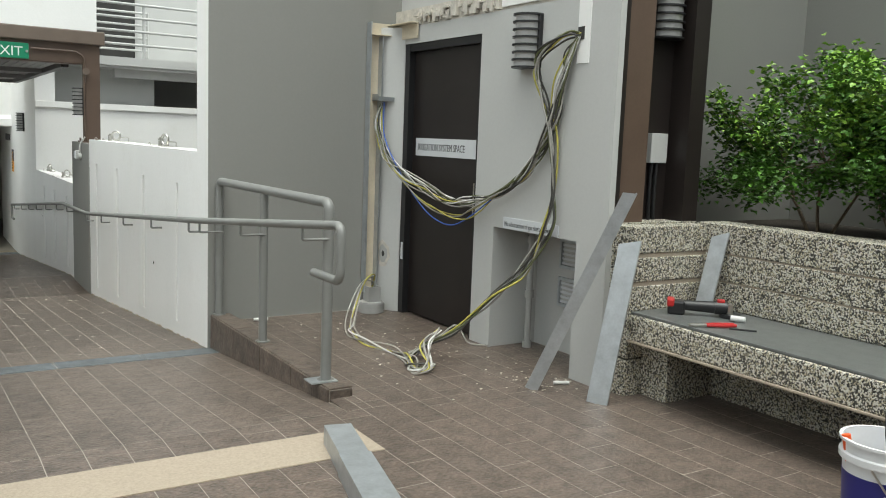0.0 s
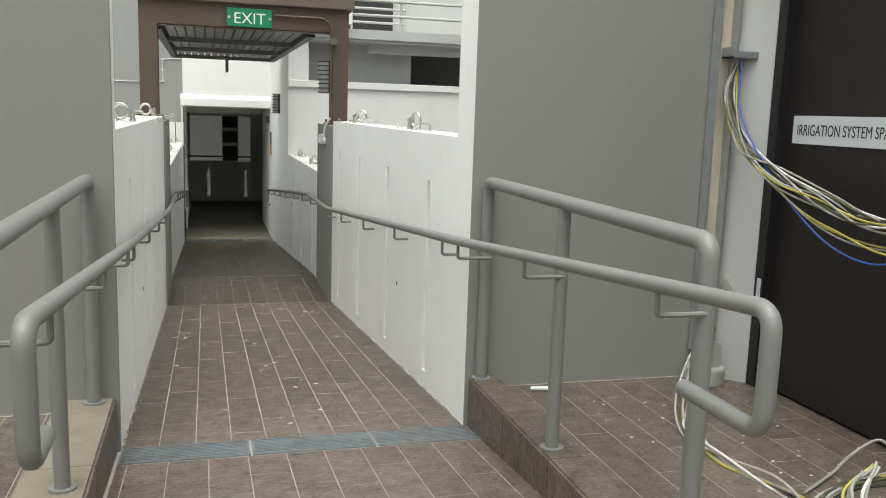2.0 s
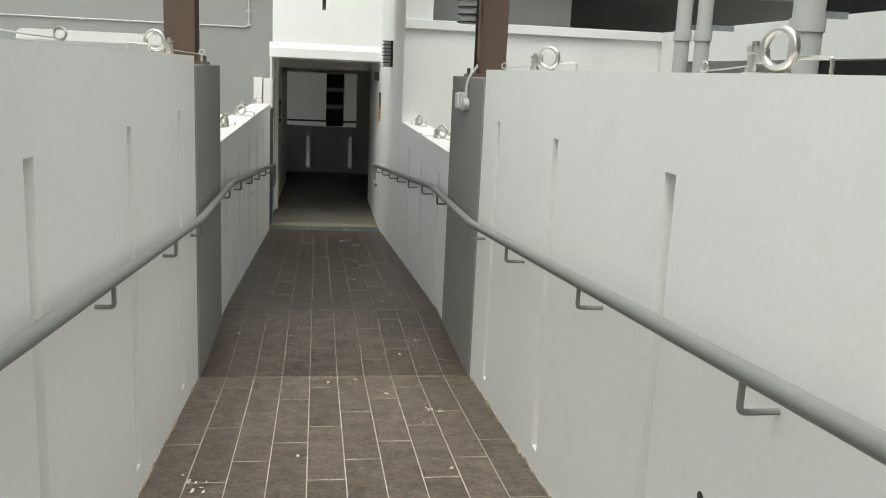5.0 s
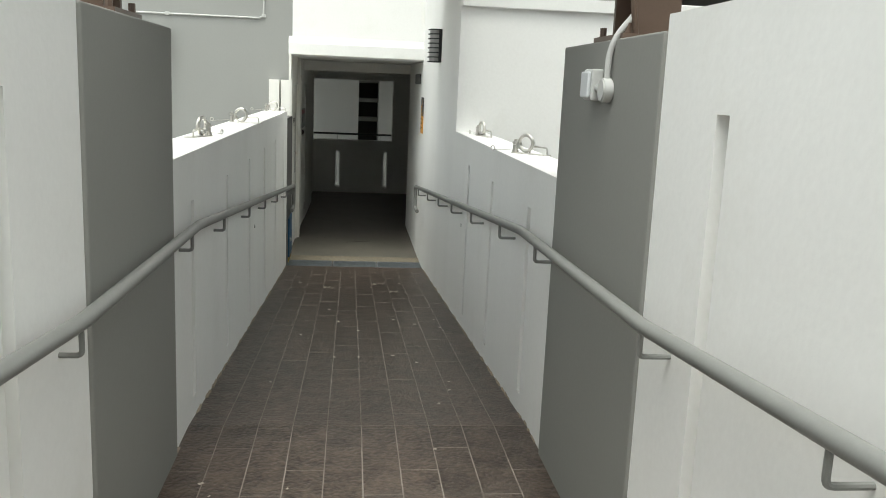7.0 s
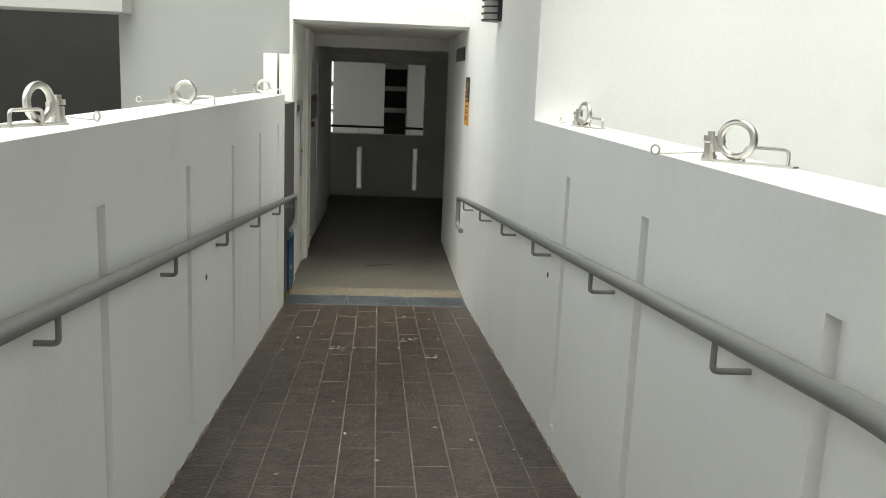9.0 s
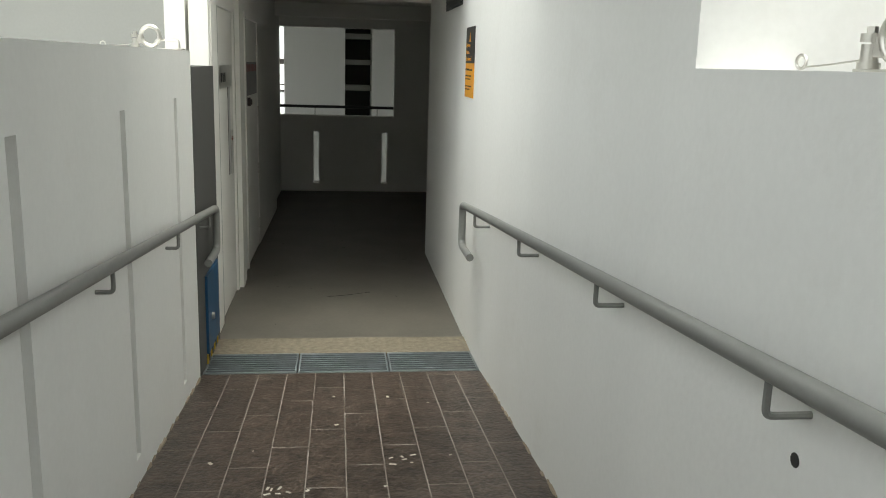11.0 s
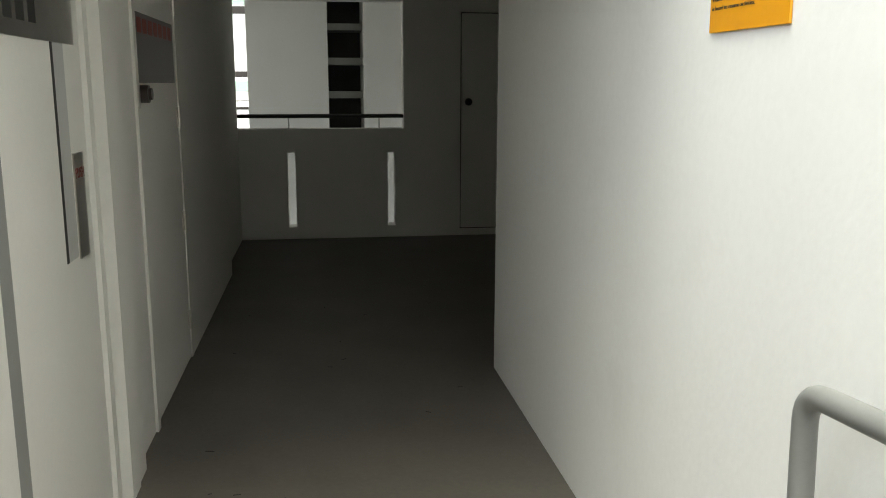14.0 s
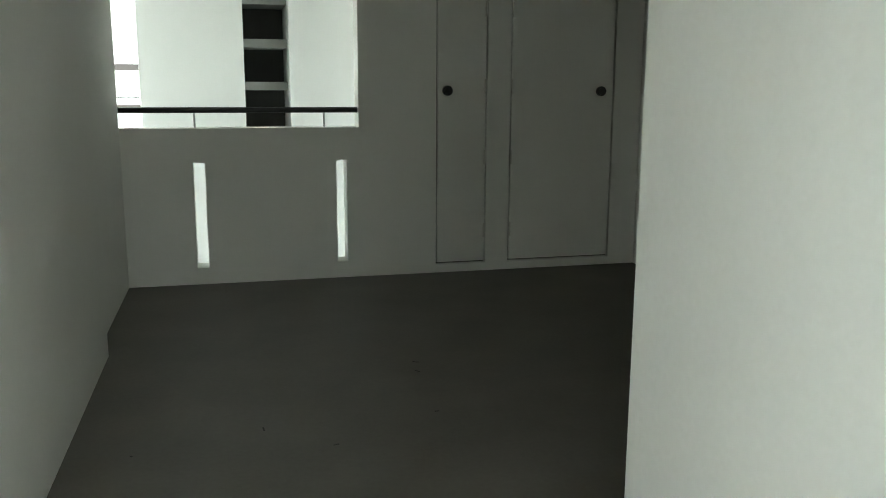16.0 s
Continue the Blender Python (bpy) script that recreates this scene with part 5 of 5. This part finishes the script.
for z, h in ((-0.42, 0.07), (-0.2, 0.03), (0.46, 0.16), (2.16, 0.2)):
    P("rail", B(-4.0, -0.2, 39.98, 40.1, z, z + h), DARKBROWN, fr, "dark window rail")
PALEWIN = mat("pale_green_glass", (0.3, 0.45, 0.36), 0.3, 0.05, 1, 0)
far = thing("apartment_building", "distant pale apartment block with rows of green windows", "building", (-3, 60, -3))
P("wall", B(-14, 4, 60, 66, -3.2, 26), WHITE, far)
for i in range(7):
    for j in range(7):
        P("window", B(-9 + i * 1.5, -8.2 + i * 1.5, 59.96, 60.0, -1.5 + j * 1.4, -1.0 + j * 1.4), PALEWIN, far)

# ---- unseen slab behind the forecourt, added to cut sky light ----
put("ceiling_forecourt", B(-8, 5.8, -9.2, -3.5, 3.2, 3.4), PALEGREY, "unseen pale slab behind the forecourt, added to cut sky light", "ceiling", "structure")


# ---- floor tiles ----
TW, TL = 0.157, 0.661            # on the ramp
PW, PL = 0.163, 0.622            # on the forecourt
GX, GY = 0.0019, 0.0021          # half a joint along and across


def tile_mesh(material):
    bm = bmesh.new()
    box(bm, -TW / 2 + GX, TW / 2 - GX, -TL / 2 + GY, TL / 2 - GY, -0.006, 0.0)
    top = [e for e in bm.edges if all(abs(v.co.z) < 1e-5 for v in e.verts)]
    bmesh.ops.bevel(bm, geom=top, offset=0.0012, segments=1, affect="EDGES")
    me = bpy.data.meshes.new("tile")
    bm.to_mesh(me)
    bm.free()
    me.materials.append(material)
    return me


TILE_ME, SHADE_ME = tile_mesh(TILE), tile_mesh(SHADETILE)


def tile_quad(bm, x0, x1, y0, y1, f):
    lo, hi = 0.006, 0.0
    x0, x1, y0, y1 = x0 + GX, x1 - GX, y0 + GY, y1 - GY
    a = [bm.verts.new((x, y, f(y) - hi)) for x, y in ((x0, y0), (x1, y0), (x1, y1), (x0, y1))]
    b = [bm.verts.new((x, y, f(y) - lo)) for x, y in ((x0, y0), (x1, y0), (x1, y1), (x0, y1))]
    bm.faces.new(a)
    for i in range(4):
        bm.faces.new((b[i], b[(i + 1) % 4], a[(i + 1) % 4], a[i]))


cut, cut_shade = bmesh.new(), bmesh.new()
for c in range(10):
    x0 = XL + c * TW
    x1 = x0 + TW
    for seg0, seg1, joint in ((4.285, 8.85, 4.42), (8.85, 10.26, 9.79), (10.26, Y_D2, 10.45)):
        y = seg0 - (seg0 - joint - TL * c / 3) % TL
        while y < seg1:
            a, b = max(y, seg0), min(y + TL, seg1)
            if b - a > 0.006:
                if b - a > TL - 0.01:
                    ob = new("tile", TILE_ME if seg0 < 8 else SHADE_ME)
                    ob.parent = ramp
                    s = math.atan2(fz(b - 0.001) - fz(a + 0.001), b - a)
                    ob.matrix_world = Matrix.Translation(((x0 + x1) / 2, (a + b) / 2, fz((a + b) / 2) + random.uniform(-0.0003, 0.0003))) @ Matrix.Rotation(s, 4, "X")
                else:
                    tile_quad(cut if seg0 < 8 else cut_shade, x0, x1, a, b, fz)
            y += TL
for bmc, mt in ((cut, TILE), (cut_shade, SHADETILE)):
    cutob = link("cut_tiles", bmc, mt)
    cutob.parent = ramp
    tagged(cutob, "", "", "", "stuff")
bm = bmesh.new()


def lay(x0, x1, y0, y1, f):
    """Rows of tiles on one grid over the whole forecourt."""
    c = int((x0 - 1.953) // PW)
    x = 1.953 + c * PW
    while x < x1 - 0.01:
        xa, xb = max(x, x0), min(x + PW, x1)
        y = y0 - (y0 - 1.53 - PL * c / 3) % PL
        while y < y1:
            a, b = max(y, y0), min(y + PL, y1)
            if b - a > 0.006 and xb - xa > 0.006:
                for p, q in ((a, min(b, 1.505)), (max(a, 1.81), b)) if x1 < 1.8 and f(0) == 0 and y0 < 0 else ((a, b),):
                    if q - p > 0.006:
                        tile_quad(bm, xa, xb, p, q, f)
            y += PL
        x += PW
        c += 1


flat = lambda y: 0.0
lay(-4.0, 1.79, -4.0, 2.05, flat)
lay(1.79, 4.0, -4.0, 2.05, flat)
lay(1.87, 2.012, 2.05, 2.262, flat)
lay(XL, 1.87, 2.05, 4.055, fz)
lay(2.012, 3.66, 2.05, 4.27, flat)
lay(-3.0, 0.03, 2.05, 4.24, flat)
pt = link("paving_tiles", bm, TILE)
pt.parent = plaza
tagged(pt, "", "", "", "stuff")


# ---- marks on the floors and walls ----
def marks():
    rnd = random.Random(11)
    bm = bmesh.new()
    for i in range(18):
        x, y, a, L = rnd.uniform(0.4, 1.75), rnd.uniform(17.2, 21.5), rnd.uniform(0, 3.14), rnd.uniform(0.006, 0.022)
        box(bm, -L, L, -0.003, 0.003, 0, 0.0012, m=Matrix.Translation((x, y, FLOOR2)) @ Matrix.Rotation(a, 4, "Z"))
    tube(bm, spline([(0.95, 17.95, FLOOR2), (1.1, 18.0, FLOOR2), (1.28, 18.08, FLOOR2)], 5), 0.003, 5)
    put("floor_scuffs", bm, DARK, "dark scuffs and scratches on the screed", "scuffs", "stuff")
    bm = bmesh.new()
    for i in range(60):
        y = rnd.uniform(4.4, 16.0)
        x = rnd.uniform(0.4, 1.75)
        s = rnd.uniform(0.004, 0.012)
        box(bm, -s, s, -s * 0.6, s * 0.6, 0, 0.002, m=Matrix.Translation((x, y, fz(y))) @ Matrix.Rotation(rnd.uniform(0, 3), 4, "Z"))
    for x, y in ((0.45, 7.05), (0.47, 7.25), (1.55, 8.2), (1.42, 14.4), (1.3, 14.9), (0.8, 14.6)):
        for k in range(7):
            s = rnd.uniform(0.004, 0.016)
            yy = y + rnd.uniform(-0.06, 0.06)
            box(bm, -s, s, -s * 0.4, s * 0.4, 0, 0.0015, m=Matrix.Translation((x + rnd.uniform(-0.05, 0.05), yy, fz(yy))) @ Matrix.Rotation(rnd.uniform(0, 3), 4, "Z"))
    put("plaster_drips", bm, PLASTER, "pale plaster drips and crumbs on the ramp tiles", "drips", "stuff")
    bm = bmesh.new()
    for xx, s in ((XL, 1), (XR, -1)):
        for i in range(150):
            y = rnd.uniform(4.3, 16.1)
            w = rnd.uniform(0.02, 0.07)
            a, b = sorted((xx, xx + s * rnd.uniform(0.004, 0.012)))
            box(bm, a, b, y, y + w, fz(y) - 0.01, fz(y) + rnd.uniform(0.003, 0.009))
    put("wall_foot_mortar", bm, BEIGE, "ragged mortar line where the tiles meet the walls", "mortar", "stuff")


marks()
